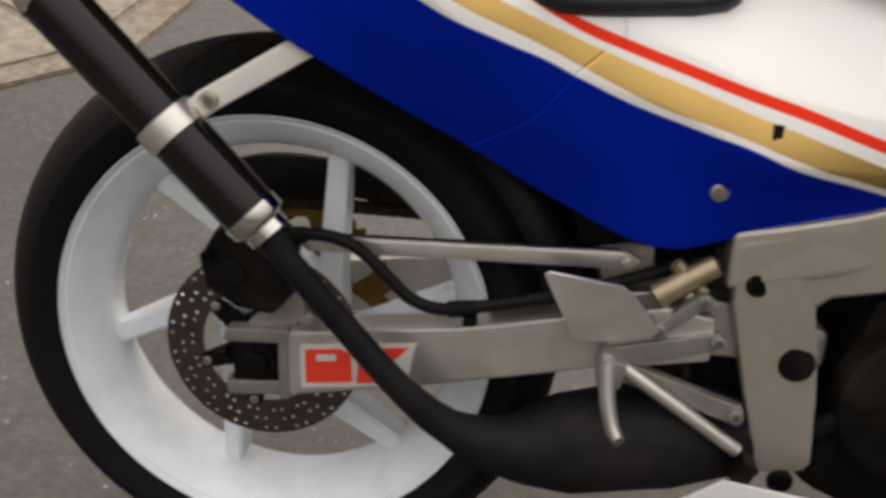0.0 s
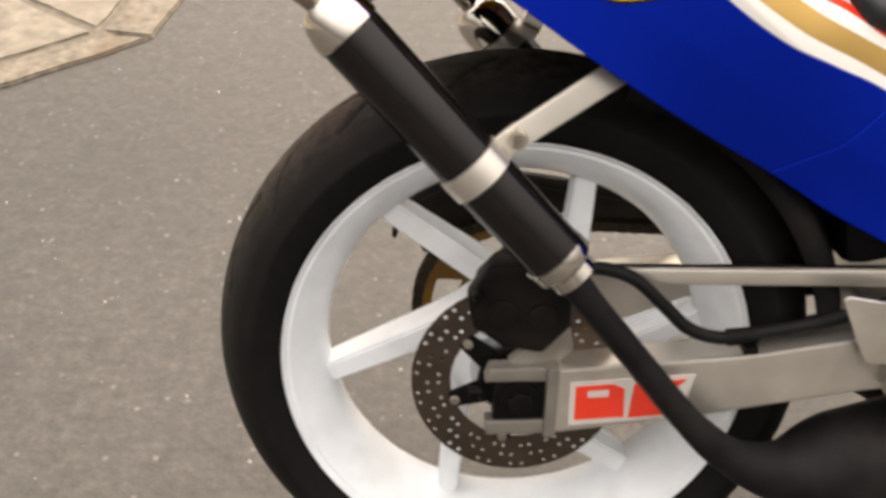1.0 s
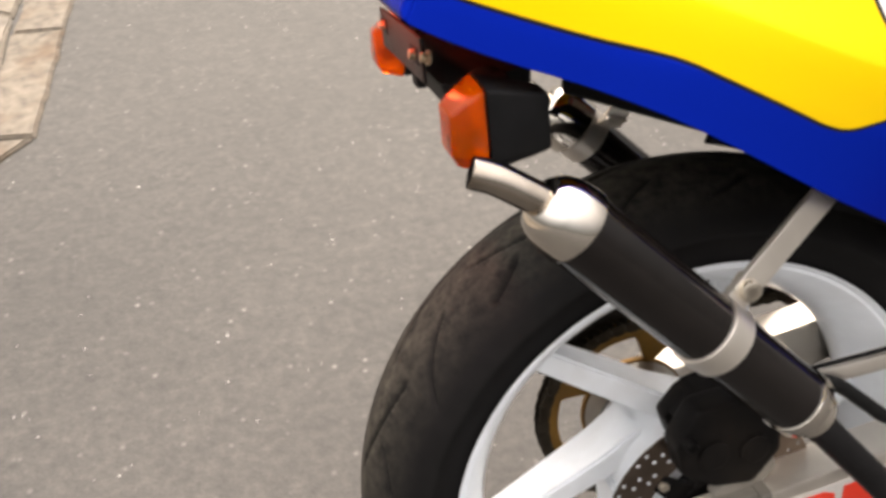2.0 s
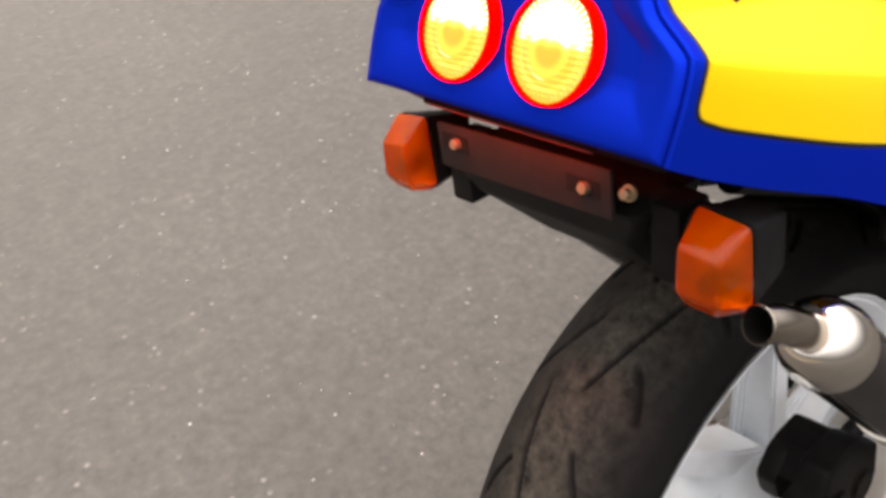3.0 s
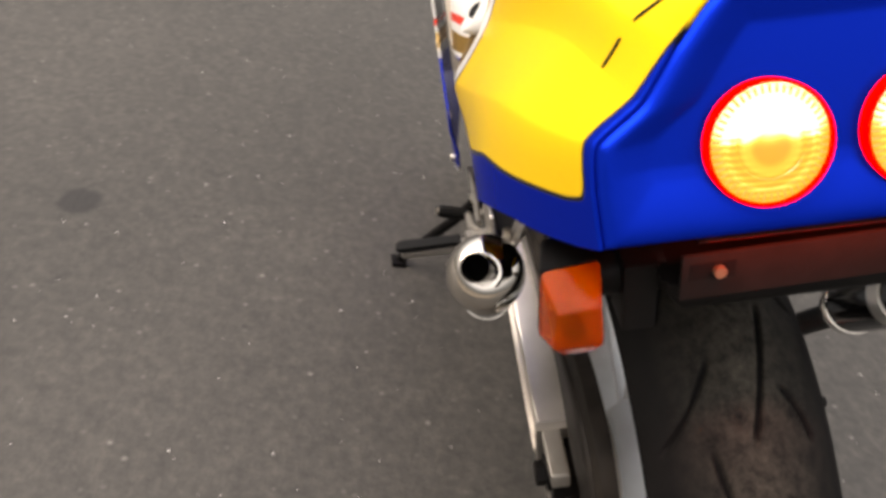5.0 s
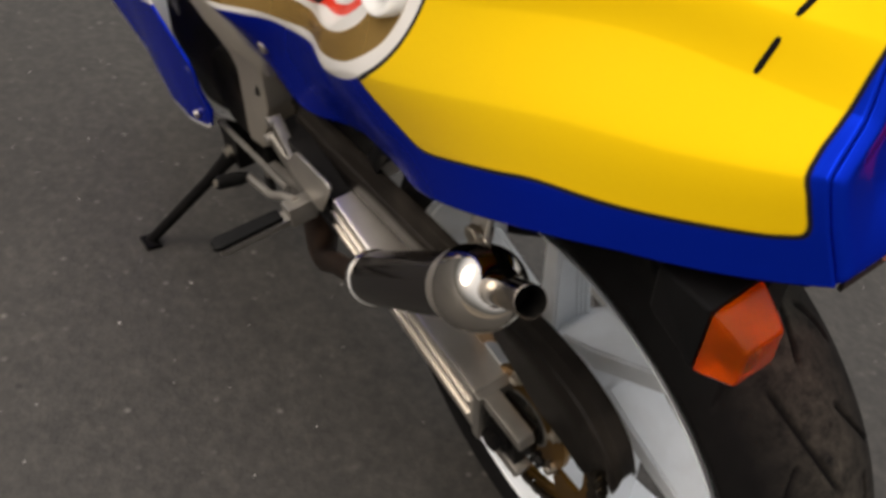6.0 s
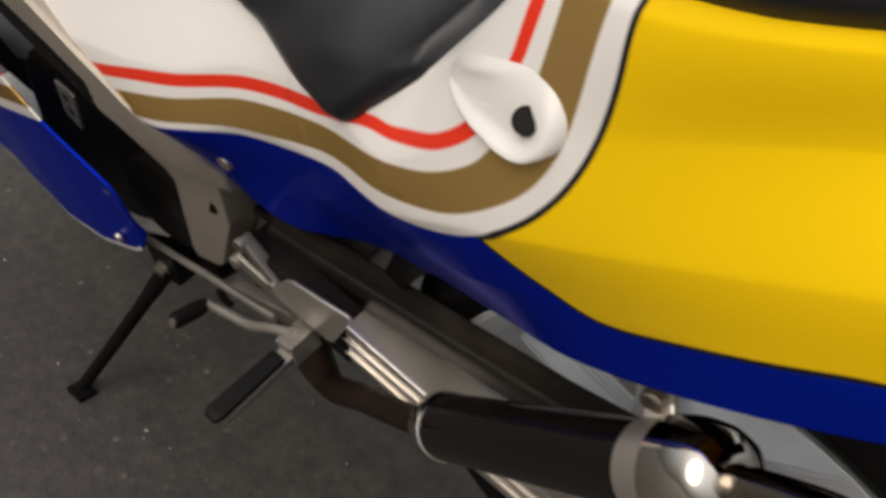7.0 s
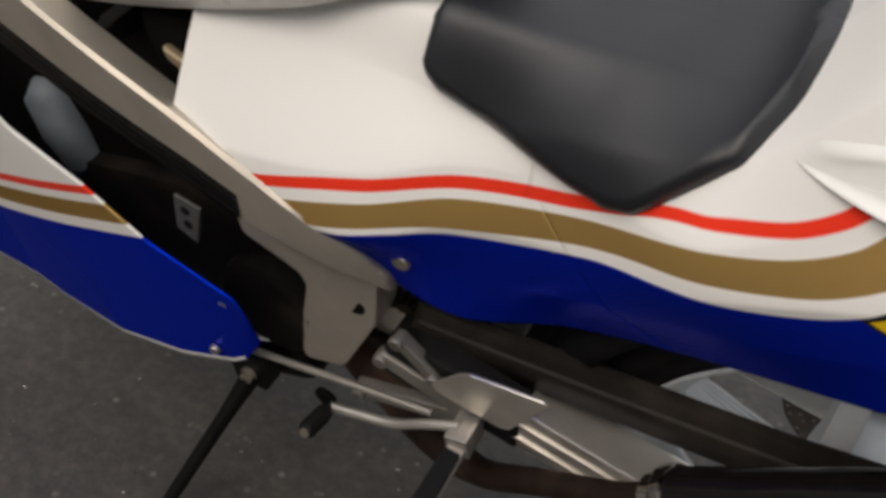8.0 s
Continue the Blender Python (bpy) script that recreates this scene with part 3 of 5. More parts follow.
def tyre_points(n_round=1100, n_across=130):
    half = 0.075
    u = np.linspace(-1, 1, n_across)
    y = np.where(np.abs(u) < 0.72, u / 0.72 * half, np.sign(u) * (half - 0.016 * (np.maximum(np.abs(u) - 0.72, 0) / 0.28) ** 1.5))
    crown = 0.085
    side = np.abs(u) >= 0.72
    r_edge = 0.3145 - crown + math.sqrt(crown ** 2 - half ** 2)
    r = np.where(side, r_edge - (r_edge - 0.237) * ((np.abs(u) - 0.72) / 0.28), 0.3145 - crown + np.sqrt(np.maximum(crown ** 2 - y ** 2, 0)))
    th = np.linspace(0, 360, n_round, endpoint=False)
    T, Y = np.meshgrid(th, y, indexing="ij")
    R = np.repeat(r[None], n_round, 0)
    cut = np.where(side[None], 0, groove_depth(T, Y))
    R = R - 0.0045 * cut
    a = np.radians(T)
    pts = np.stack([R * np.cos(a), Y, 0.312 + R * np.sin(a)], -1)
    dust = np.clip(1 - np.abs(Y + 0.004) / 0.062, 0, 1) * (1 - cut) * ~side[None]
    return pts, dust


wheel = new("rear_wheel")
wheel.parent = bike
tagged(wheel, "white six-spoke alloy wheel with a worn sport tyre")
tyre_grid, tread_dust = tyre_points()
from_grid("tyre", tyre_grid, TYRE, wheel, "black sport tyre with dusty slanted tread grooves", {"tread": tread_dust}, wrap_u=True)
rim_profile = [(0.2395, 0.0635), (0.2375, 0.0630), (0.2352, 0.0592), (0.2325, 0.0600), (0.2295, 0.0570), (0.2235, 0.0520), (0.2160, 0.0420), (0.2080, 0.0300), (0.2010, 0.0180), (0.1985, 0.0)]
inner = rim_profile + [(r, -y) for r, y in rim_profile[-2::-1]]
part("rim", lathe([(0.2395, 0.0660), (0.2405, 0.0650)] + inner + [(0.2405, -0.0650), (0.2395, -0.0660), (0.230, -0.045), (0.230, 0.045)], AXLE, "y", 160, True), WHITE_WHEEL, wheel)


def spoke(theta):
    """A hollow-backed spoke that meets the hub off its centre."""
    bm = bmesh.new()
    a = radians(theta)
    foot = Vector((math.cos(a), 0, math.sin(a)))
    r0, r1 = 0.052, 0.203
    tip = foot * r1
    lean = math.asin(r0 / r1)
    d = Matrix.Rotation(-lean, 3, "Y") @ foot
    d = Vector((d.x, 0, d.z)).normalized()
    w = Vector((-d.z, 0, d.x))
    length = math.sqrt(r1 ** 2 - r0 ** 2) - 0.012
    rings = []
    for k in range(13):
        f = k / 12
        c = AXLE + tip - d * length * (1 - f)
        hw = 0.0140 - 0.003 * f + 0.005 * max(0, (0.25 - f) / 0.25)
        hy = 0.019 + 0.009 * (1 - f)
        g = 0.008 * min(1, 8 * (1 - f), 8 * f + 0.2)
        section = [(-hw, -hy), (hw, -hy), (hw, -hy * 0.6), (hw - g, -hy * 0.5), (hw - g, hy * 0.5), (hw, hy * 0.6), (hw, hy), (-hw, hy)]
        rings.append([bm.verts.new(c + w * s + Vector((0, h, 0))) for s, h in section])
    for p, q in zip(rings, rings[1:]):
        for i in range(8):
            bm.faces.new((p[i], p[(i + 1) % 8], q[(i + 1) % 8], q[i]))
    bm.faces.new(rings[0]), bm.faces.new(rings[-1][::-1])
    bmesh.ops.recalc_face_normals(bm, faces=bm.faces[:])
    sharp = [e for e in bm.edges if len(e.link_faces) == 2 and e.calc_face_angle(0) > radians(45)]
    bmesh.ops.bevel(bm, geom=sharp, offset=0.0028, segments=2, affect="EDGES")
    return bm


for k in range(6):
    part("spoke", spoke(11.5 + 60 * k), WHITE_WHEEL, wheel)
part("hub", lathe([(0.012, 0.062), (0.044, 0.062), (0.056, 0.05), (0.066, 0.03), (0.066, -0.03), (0.058, -0.05), (0.046, -0.066), (0.012, -0.066)], AXLE, "y", 64, True), WHITE_WHEEL, wheel)


def brake_disc():
    """A ring drilled right through in rows of small holes."""
    bm = bmesh.new()
    radii, cells, y0, y1 = [0.066, 0.0725, 0.0835, 0.0945, 0.1055], 54, -0.0908, -0.0892
    def at(r, a, y):
        return AXLE + Vector((r * math.cos(a), y, r * math.sin(a)))
    def ring_face(points, y):
        return [bm.verts.new(at(r, a, y)) for r, a in points]
    for k in range(cells):
        a0, a1 = 2 * math.pi * k / cells, 2 * math.pi * (k + 1) / cells
        for j in range(4):
            r0, r1 = radii[j], radii[j + 1]
            corners = [(r0, a0), (r1, a0), (r1, a1), (r0, a1)]
            if j == 0 or (k + 2 * j) % 3 == 0:
                for y in (y0, y1):
                    bm.faces.new(ring_face(corners, y))
                continue
            rc, ac, h = (r0 + r1) / 2, (a0 + a1) / 2, 0.0023
            hole = [(rc + h * math.cos(t), ac + h * math.sin(t) / rc) for t in (math.pi * (1.25 + 0.25 * i) for i in range(8))]
            both = []
            for y in (y0, y1):
                c, o = ring_face(corners, y), ring_face(hole, y)
                both.append(o)
                for i in range(4):
                    p, q = c[i], c[(i + 1) % 4]
                    m = o[(2 * i + 1) % 8]
                    bm.faces.new((p, q, m)), bm.faces.new((p, m, o[2 * i])), bm.faces.new((q, o[(2 * i + 2) % 8], m))
            for i in range(8):
                bm.faces.new((both[0][i], both[0][(i + 1) % 8], both[1][(i + 1) % 8], both[1][i]))
        for r in (radii[0], radii[-1]):
            v = [bm.verts.new(at(r, a, y)) for a, y in ((a0, y0), (a1, y0), (a1, y1), (a0, y1))]
            bm.faces.new(v)
    bmesh.ops.remove_doubles(bm, verts=bm.verts[:], dist=0.00005)
    return bm


part("brake_disc", brake_disc(), DISC, wheel, "drilled brown steel brake disc", False)
part("disc_carrier", lathe([(0.020, -0.094), (0.036, -0.094), (0.039, -0.089), (0.036, -0.080), (0.030, -0.066), (0.020, -0.066)], AXLE, "y", 48, True), BLACK_METAL, wheel)
for k in range(6):
    a = radians(20 + 60 * k)
    way, across = Vector((math.cos(a), 0, math.sin(a))), Vector((-math.sin(a), 0, math.cos(a)))
    part("disc_arm", hull([AXLE + way * r + across * w + Vector((0, y, 0)) for r, w0 in ((0.034, 0.013), (0.069, 0.0085)) for w in (-w0, w0) for y in (-0.0935, -0.0875)], 0.002), BLACK_METAL, wheel)
    part("disc_rivet", socket_bolt(AXLE + way * 0.065 + Vector((0, -0.0925, 0)), (0, -1, 0), 0.0048, 0.004), BOLT, wheel)


def sprocket():
    bm = bmesh.new()
    teeth, rows = 40, []
    n = teeth * 4
    for k in range(n):
        a = 2 * math.pi * k / n
        ro = 0.107 if k % 4 in (0, 1) else 0.1005
        arm = 0.5 + 0.5 * math.cos(5 * a)
        ri = 0.088 - 0.032 * max(0, arm - 0.62) / 0.38
        rows.append([bm.verts.new(AXLE + Vector((r * math.cos(a), y, r * math.sin(a)))) for r, y in ((ri, 0.082), (ro, 0.082), (ro, 0.088), (ri, 0.088))])
    for k in range(n):
        p, q = rows[k], rows[(k + 1) % n]
        for i in range(4):
            bm.faces.new((p[i], q[i], q[(i + 1) % 4], p[(i + 1) % 4]))
    lathe([(0.030, 0.082), (0.060, 0.082), (0.060, 0.088), (0.030, 0.088)], AXLE, "y", 60, True, bm)
    return bm


part("sprocket", sprocket(), GOLD, wheel, "gold rear sprocket with round cutouts")
part("sprocket_carrier", lathe([(0.03, 0.055), (0.055, 0.056), (0.058, 0.081), (0.03, 0.089)], AXLE, "y", 40, True), ALU_CAST, wheel)
for k in range(5):
    a = 2 * math.pi * k / 5
    part("sprocket_nut", bolt(AXLE + Vector((0.056 * math.cos(a), 0.088, 0.056 * math.sin(a))), (0, 1, 0), 0.006, 0.009), BOLT, wheel)

# -- chain --
FRONT = Vector((0.535, 0, 0.375))


def chain_path():
    pts = []
    for k in range(29):
        a = radians(88 + 184 * k / 28)
        pts.append(AXLE + Vector((0.1055 * math.cos(a), 0.085, 0.1055 * math.sin(a))))
    low, high = FRONT + Vector((0, 0.085, -0.032)), FRONT + Vector((0, 0.085, 0.032))
    last, first = pts[-1], pts[0]
    pts += [last.lerp(low, k / 30) for k in range(1, 31)]
    pts = [high.lerp(first, k / 30) for k in range(0, 30)] + pts
    return pts


def chain():
    bm = bmesh.new()
    line = chain_path()
    total, step = 0.0, 0.0079
    want = 0.0
    i = 0
    for a, b in zip(line, line[1:]):
        seg = (b - a).length
        while want < total + seg:
            c = a.lerp(b, (want - total) / seg)
            d = (b - a).normalized()
            up = Vector((d.z, 0, -d.x))
            for s in (-1, 1):
                y = (0.0062 if i % 2 else 0.0078) * s
                base = c + Vector((0, y, 0))
                q = [base + d * u * 0.0076 + up * v * 0.0062 for u, v in ((-1, -0.55), (-0.45, -1), (0.45, -1), (1, -0.55), (1, 0.55), (0.45, 1), (-0.45, 1), (-1, 0.55))]
                f = [bm.verts.new(p + Vector((0, 0.0008 * s, 0))) for p in q]
                g = [bm.verts.new(p - Vector((0, 0.0008 * s, 0))) for p in q]
                bm.faces.new(f), bm.faces.new(g[::-1])
                for k in range(8):
                    bm.faces.new((f[k], g[k], g[(k + 1) % 8], f[(k + 1) % 8]))
            tube([c - d * 0.004 - Vector((0, 0.0085, 0)), c - d * 0.004 + Vector((0, 0.0085, 0))], 0.0034, 6, bm=bm)
            want += step * 2 * 0.5
            i += 1
        total += seg
    return bm


part("chain", chain(), CHAIN, bike, "oily brown roller chain", False)


def chain_guard():
    line = smooth_line([(-0.135, 0, 0.405), (-0.118, 0, 0.440), (-0.075, 0, 0.468), (-0.01, 0, 0.476), (0.10, 0, 0.463), (0.22, 0, 0.449), (0.36, 0, 0.434), (0.44, 0, 0.427)], 6)
    rows = []
    for i, p in enumerate(line):
        back = min(max((0.05 - p.x) / 0.08, 0), 1) * min(max((p.x + 0.13) / 0.03, 0), 1)
        drop = (0.046 + 0.046 * back) * min(max((p.x + 0.142) / 0.045, 0.12), 1)
        inner = 0.078 + 0.004 * min(max(p.x / 0.1, 0), 1)
        rows.append([(p.x, inner, p.z - 0.010), (p.x, inner + 0.001, p.z - 0.001), (p.x, inner + 0.004, p.z), (p.x, 0.094, p.z - 0.001), (p.x, 0.0955, p.z - 0.004), (p.x, 0.0985, p.z - 0.016), (p.x, 0.1015, p.z - 0.0175), (p.x, 0.1025, p.z - 0.020), (p.x, 0.1040, p.z - drop)])
    return np.array(rows)


from_grid("chain_guard", chain_guard(), material("dusty_brown_plastic", (0.016, 0.0135, 0.0115), 0.45, 0, 0, 0.25, 40, 0.2, 400, stain=(0.052, 0.044, 0.036), stain_scale=14, stain_amount=0.6), bike, "dusty dark brown plastic chain guard", thickness=0.003, crease=22)

# -- swingarm --
swingarm = new("swingarm")
swingarm.parent = bike
tagged(swingarm, "bare aluminium box-section swingarm")
ARM = [(0.030, 0.346), (0.216, 0.368), (0.309, 0.387), (0.405, 0.405), (0.452, 0.398), (0.452, 0.352), (0.326, 0.331), (0.167, 0.297), (0.030, 0.274)]
for s in (-1, 1):
    part("arm", plate(ARM, s * 0.128, s * 0.084, 0.005), ALU, swingarm)
    part("arm_root", plate([(0.40, 0.404), (0.53, 0.392), (0.572, 0.372), (0.572, 0.335), (0.43, 0.338), (0.40, 0.345)], s * 0.083, s * 0.05, 0.006), ALU, swingarm)
    part("arm_end", plate([(-0.030, 0.343), (0.033, 0.3475), (0.033, 0.331), (-0.034, 0.328)], s * 0.124, s * 0.104, 0.003), ALU_CAST, swingarm)
    part("arm_end", plate([(-0.032, 0.284), (0.033, 0.289), (0.033, 0.2725), (-0.030, 0.268)], s * 0.124, s * 0.104, 0.003), ALU_CAST, swingarm)
    part("arm_cap", plate([(0.026, 0.3485), (0.038, 0.3495), (0.038, 0.2715), (0.026, 0.2705)], s * 0.130, s * 0.082, 0.003), ALU_CAST, swingarm)
    part("adjuster_block", plate([(-0.024, 0.331), (0.027, 0.334), (0.027, 0.286), (-0.024, 0.283)], s * 0.121, s * 0.092, 0.002), BLACK_METAL, swingarm)
    part("axle_nut", bolt(AXLE + Vector((0.002, s * 0.121, -0.002)), (0, s, 0), 0.0135, 0.015), BLACK_METAL, swingarm)
    part("adjuster_bolt", bolt((-0.035, s * 0.106, 0.308), (-1, 0, -0.06), 0.0055, 0.014), BLACK_METAL, swingarm)
    part("axle_washer", lathe([(0.006, s * 0.121), (0.020, s * 0.121), (0.020, s * 0.1245), (0.006, s * 0.1245)], AXLE + Vector((0.002, 0, -0.002)), "y", 28, True), BLACK_METAL, swingarm)
for z0, z1 in ((0.293, 0.360), (0.317, 0.382)):
    part("arm_rib", plate([(0.045, z0), (0.40, z1), (0.40, z1 + 0.004), (0.045, z0 + 0.004)], 0.127, 0.1305, 0.001), ALU, swingarm)
# Added sleeve: its black stands for shadow and dirt on the arm's front.
part("dark_arm_sleeve", plate([(0.312, 0.3895), (0.405, 0.4070), (0.455, 0.4000), (0.455, 0.3500), (0.326, 0.3290), (0.312, 0.3260)], 0.1305, 0.0815, 0.005), BLACK_PLASTIC, swingarm, "black sleeve added to darken the front of the swingarm")
part("cross_member", plate([(0.345, 0.400), (0.44, 0.410), (0.46, 0.33), (0.36, 0.325)], -0.086, 0.086, 0.012), ALU, swingarm)
part("axle", tube([(0.002, -0.126, 0.310), (0.002, 0.126, 0.310)], 0.009, 20), BOLT, swingarm)
sticker = part("sticker", plate([(0.049, 0.334), (0.168, 0.3465), (0.166, 0.3425), (0.158, 0.299), (0.050, 0.2865)], -0.1292, -0.1282, 0.0), WHITE_STICKER, bike, "white sticker with bold red brand shapes", False)
for poly in ([(0.054, 0.330), (0.090, 0.334), (0.101, 0.329), (0.103, 0.298), (0.055, 0.2925)],
             [(0.110, 0.335), (0.160, 0.342), (0.138, 0.319), (0.154, 0.303), (0.107, 0.297)]):
    part("red_shape", plate(poly, -0.1298, -0.1290, 0.0), RED_STICKER, sticker, "red print", False)
part("white_slot", plate([(0.066, 0.3255), (0.086, 0.3275), (0.086, 0.3205), (0.066, 0.3185)], -0.1303, -0.1297, 0.0), WHITE_STICKER, sticker, "", False)

# -- rear brake --
caliper = new("brake_caliper")
caliper.parent = bike
tagged(caliper, "black rear brake caliper over the disc")
part("caliper_body", plate([(-0.054, 0.418), (-0.034, 0.452), (0.012, 0.455), (0.044, 0.432), (0.046, 0.392), (0.020, 0.362), (-0.018, 0.368), (-0.048, 0.388)], -0.127, -0.097, 0.007), BLACK_METAL, caliper)
part("caliper_body", plate([(-0.045, 0.420), (-0.026, 0.443), (0.012, 0.444), (0.038, 0.428), (0.030, 0.386), (-0.036, 0.392)], -0.083, -0.062, 0.006), BLACK_METAL, caliper)
part("caliper_bridge", plate([(-0.040, 0.424), (-0.020, 0.447), (0.012, 0.452), (0.030, 0.436), (0.012, 0.421), (-0.02, 0.421)], -0.118, -0.064, 0.004), BLACK_METAL, caliper)
for x, z in ((-0.020, 0.405), (0.018, 0.402)):
    part("piston_cap", tube([(x, -0.125, z), (x, -0.130, z), (x, -0.131, z)], [0.014, 0.014, 0.011], 28), BLACK_METAL, caliper)
part("caliper_bolt", socket_bolt((-0.043, -0.126, 0.424), (0, -1, 0), 0.006, 0.010), BLACK_METAL, caliper)
part("caliper_bracket", plate([(0.020, 0.372), (0.046, 0.392), (0.052, 0.36), (0.030, 0.338), (0.0, 0.334), (-0.012, 0.345)], -0.112, -0.098, 0.004), ALU_CAST, caliper)
part("torque_rod", plate([(0.036, 0.434), (0.050, 0.440), (0.368, 0.4475), (0.382, 0.438), (0.368, 0.4285), (0.050, 0.4225)], -0.097, -0.083, 0.0045), ALU, caliper)
part("rod_groove", plate([(0.056, 0.4385), (0.360, 0.4455), (0.360, 0.4482), (0.056, 0.4412)], -0.0925, -0.0875, 0), BLACK_METAL, caliper, "dark groove along the rod")
part("torque_rod_bolt", bolt((0.366, -0.097, 0.438), (0, -1, 0), 0.006, 0.010), BOLT, caliper)
hose = part("brake_hose", tube(smooth_line([(0.012, -0.108, 0.430), (0.034, -0.108, 0.443), (0.072, -0.110, 0.446), (0.104, -0.112, 0.436), (0.134, -0.114, 0.410), (0.158, -0.116, 0.389), (0.190, -0.116, 0.380), (0.235, -0.114, 0.387), (0.292, -0.112, 0.400), (0.36, -0.095, 0.415), (0.44, -0.08, 0.44)], 6), 0.0066, 14), RUBBER_HOSE, bike, "black rubber brake hose")
for p in ((0.036, -0.108, 0.443), (0.21, -0.115, 0.382)):
    part("hose_sleeve", tube([Vector(p) + Vector((-0.014, 0, -0.002)), Vector(p) + Vector((0.014, 0, 0.002))], 0.0085, 14), BLACK_PLASTIC, hose)
part("hose_clip", box((0.219, -0.116, 0.366), (0.014, 0.02, 0.018), (0, -9, 0), 0.002), BLACK_METAL, hose)

# -- silencers --
def silencer(rear, front, tip, clamp_at, pipe, pipe_r, stay, r=0.0270, cap=0.0, swell=0.0):
    """A round can with a chrome rear cap, a bent tail pipe, a clamp with its stay, and the pipe that feeds it."""
    ob = new("silencer")
    ob.parent = bike
    tagged(ob, "black silencer with a polished chrome end and bent tail pipe")
    rear, front, tip = Vector(rear), Vector(front), Vector(tip)
    d = (front - rear).normalized()
    L = (front - rear).length
    part("can", turned([(r - 0.003, 0), (r, 0.003), (r, L - 0.004), (r - 0.003, L)], rear, front, 48), CAN_BLACK, ob)
    part("end_cap", turned([(0.0125, -0.024), (0.0170 + swell / 2, -0.0225), (0.0220 + swell, -0.018), (0.0256 + swell, -0.011), (0.0275 + swell, -0.002), (r + 0.0015 + swell, 0.005), (r + 0.0015 + swell, 0.010 + cap), (r - 0.001, 0.012 + cap)], rear, front, 48), CHROME, ob, "polished chrome end cap")
    part("front_ring", turned([(r - 0.001, L - 0.009), (r + 0.0016, L - 0.008), (r + 0.0016, L + 0.004), (r - 0.003, L + 0.008), (0.0215, L + 0.010), (0.0215, L + 0.020), (0.0185, L + 0.022)], rear, front, 40), CHROME, ob, "bright steel ring and pipe clamp")
    a = rear - d * 0.018
    mid = (a + tip) / 2 - d * 0.009
    pts = smooth_line([a, mid, tip], 8)
    out = tube(pts, 0.0114, 28, False)
    way = (tip - pts[-2]).normalized()
    tube([tip, tip + way * 0.0005, tip + way * 0.0007, tip + way * 0.0008], [0.0114, 0.0113, 0.0111, 0.0107], 28, False, bm=out)
    part("tail_pipe", out, PIPE_CHROME, ob, "bent chrome tail pipe")
    bore = tube([pts[6], pts[9], pts[-1] + way * 0.0004], [0.0105, 0.0107, 0.0108], 28, False)
    tube([pts[6] - way * 0.001, pts[6]], 0.0104, 24, bm=bore)
    part("tail_pipe_bore", bore, SOOT_AND_SHADE, ob, "sooty black pipe bore")
    part("feed_pipe", tube(smooth_line(pipe, 8), np.interp(np.linspace(0, 1, 8 * (len(pipe) - 1) + 1), np.linspace(0, 1, len(pipe_r)), pipe_r).tolist(), 32), PIPE_BROWN if rear.y > 0 else PIPE_BLACK, ob, "heat-browned expansion pipe" if rear.y > 0 else "dull black expansion pipe")
    c = rear + d * clamp_at
    part("clamp", turned([(r + 0.0004, -0.0115), (r + 0.0022, -0.0105), (r + 0.0024, 0.0), (r + 0.0022, 0.0105), (r + 0.0004, 0.0115)], c, c + d, 48), ALU, ob, "bright steel clamp")
    s0, s1 = Vector(stay[0]), Vector(stay[1])
    side = 1 if s0.y > 0 else -1
    w = (s1 - s0).normalized()
    v = Vector((-w.z, 0, w.x)).normalized()
    n = Vector((0, side, 0))
    bm = hull([s0 + v * a * 0.011 + n * b + w * e for a in (-1, 1) for b in (-0.003, 0.003) for e in (-0.010,)] + [s1 + v * a * 0.012 + n * b for a in (-1, 1) for b in (-0.003, 0.003)], 0.002)
    part("stay", bm, ALU, ob, "flat aluminium stay")
    part("clamp_lug", hull([c + (s0 - c) * f + v * a * 0.011 + n * b for f in (0.45, 1.12) for a in (-1, 1) for b in (-0.006, 0.002)], 0.002), ALU, ob)
    part("stay_bolt", socket_bolt(s0 + n * 0.003, n, 0.0085, 0.006), BOLT, ob)
    return ob


silencer((-0.161, -0.178, 0.6757), (0.022, -0.178, 0.482), (-0.2190, -0.172, 0.7165), 0.158,
         [(0.018, -0.178, 0.486), (0.05, -0.178, 0.445), (0.097, -0.174, 0.388), (0.155, -0.166, 0.318), (0.205, -0.155, 0.272), (0.26, -0.14, 0.247), (0.32, -0.122, 0.246), (0.42, -0.10, 0.256), (0.50, -0.07, 0.25), (0.58, -0.03, 0.25)],
         [0.017, 0.0128, 0.0128, 0.0140, 0.0180, 0.031, 0.051, 0.057, 0.045, 0.028], ((-0.019, -0.166, 0.586), (0.068, -0.134, 0.638)))
silencer((-0.036, 0.1755, 0.626), (0.167, 0.1605, 0.421), (-0.098, 0.187, 0.685), 0.034,
         [(0.163, 0.1605, 0.425), (0.205, 0.158, 0.385), (0.275, 0.150, 0.330), (0.345, 0.135, 0.264), (0.42, 0.10, 0.235), (0.50, 0.05, 0.232), (0.60, 0.02, 0.25)],
         [0.018, 0.0125, 0.0125, 0.015, 0.024, 0.040, 0.035], ((0.012, 0.145, 0.622), (0.030, 0.118, 0.672)), cap=0.010, swell=0.0045)

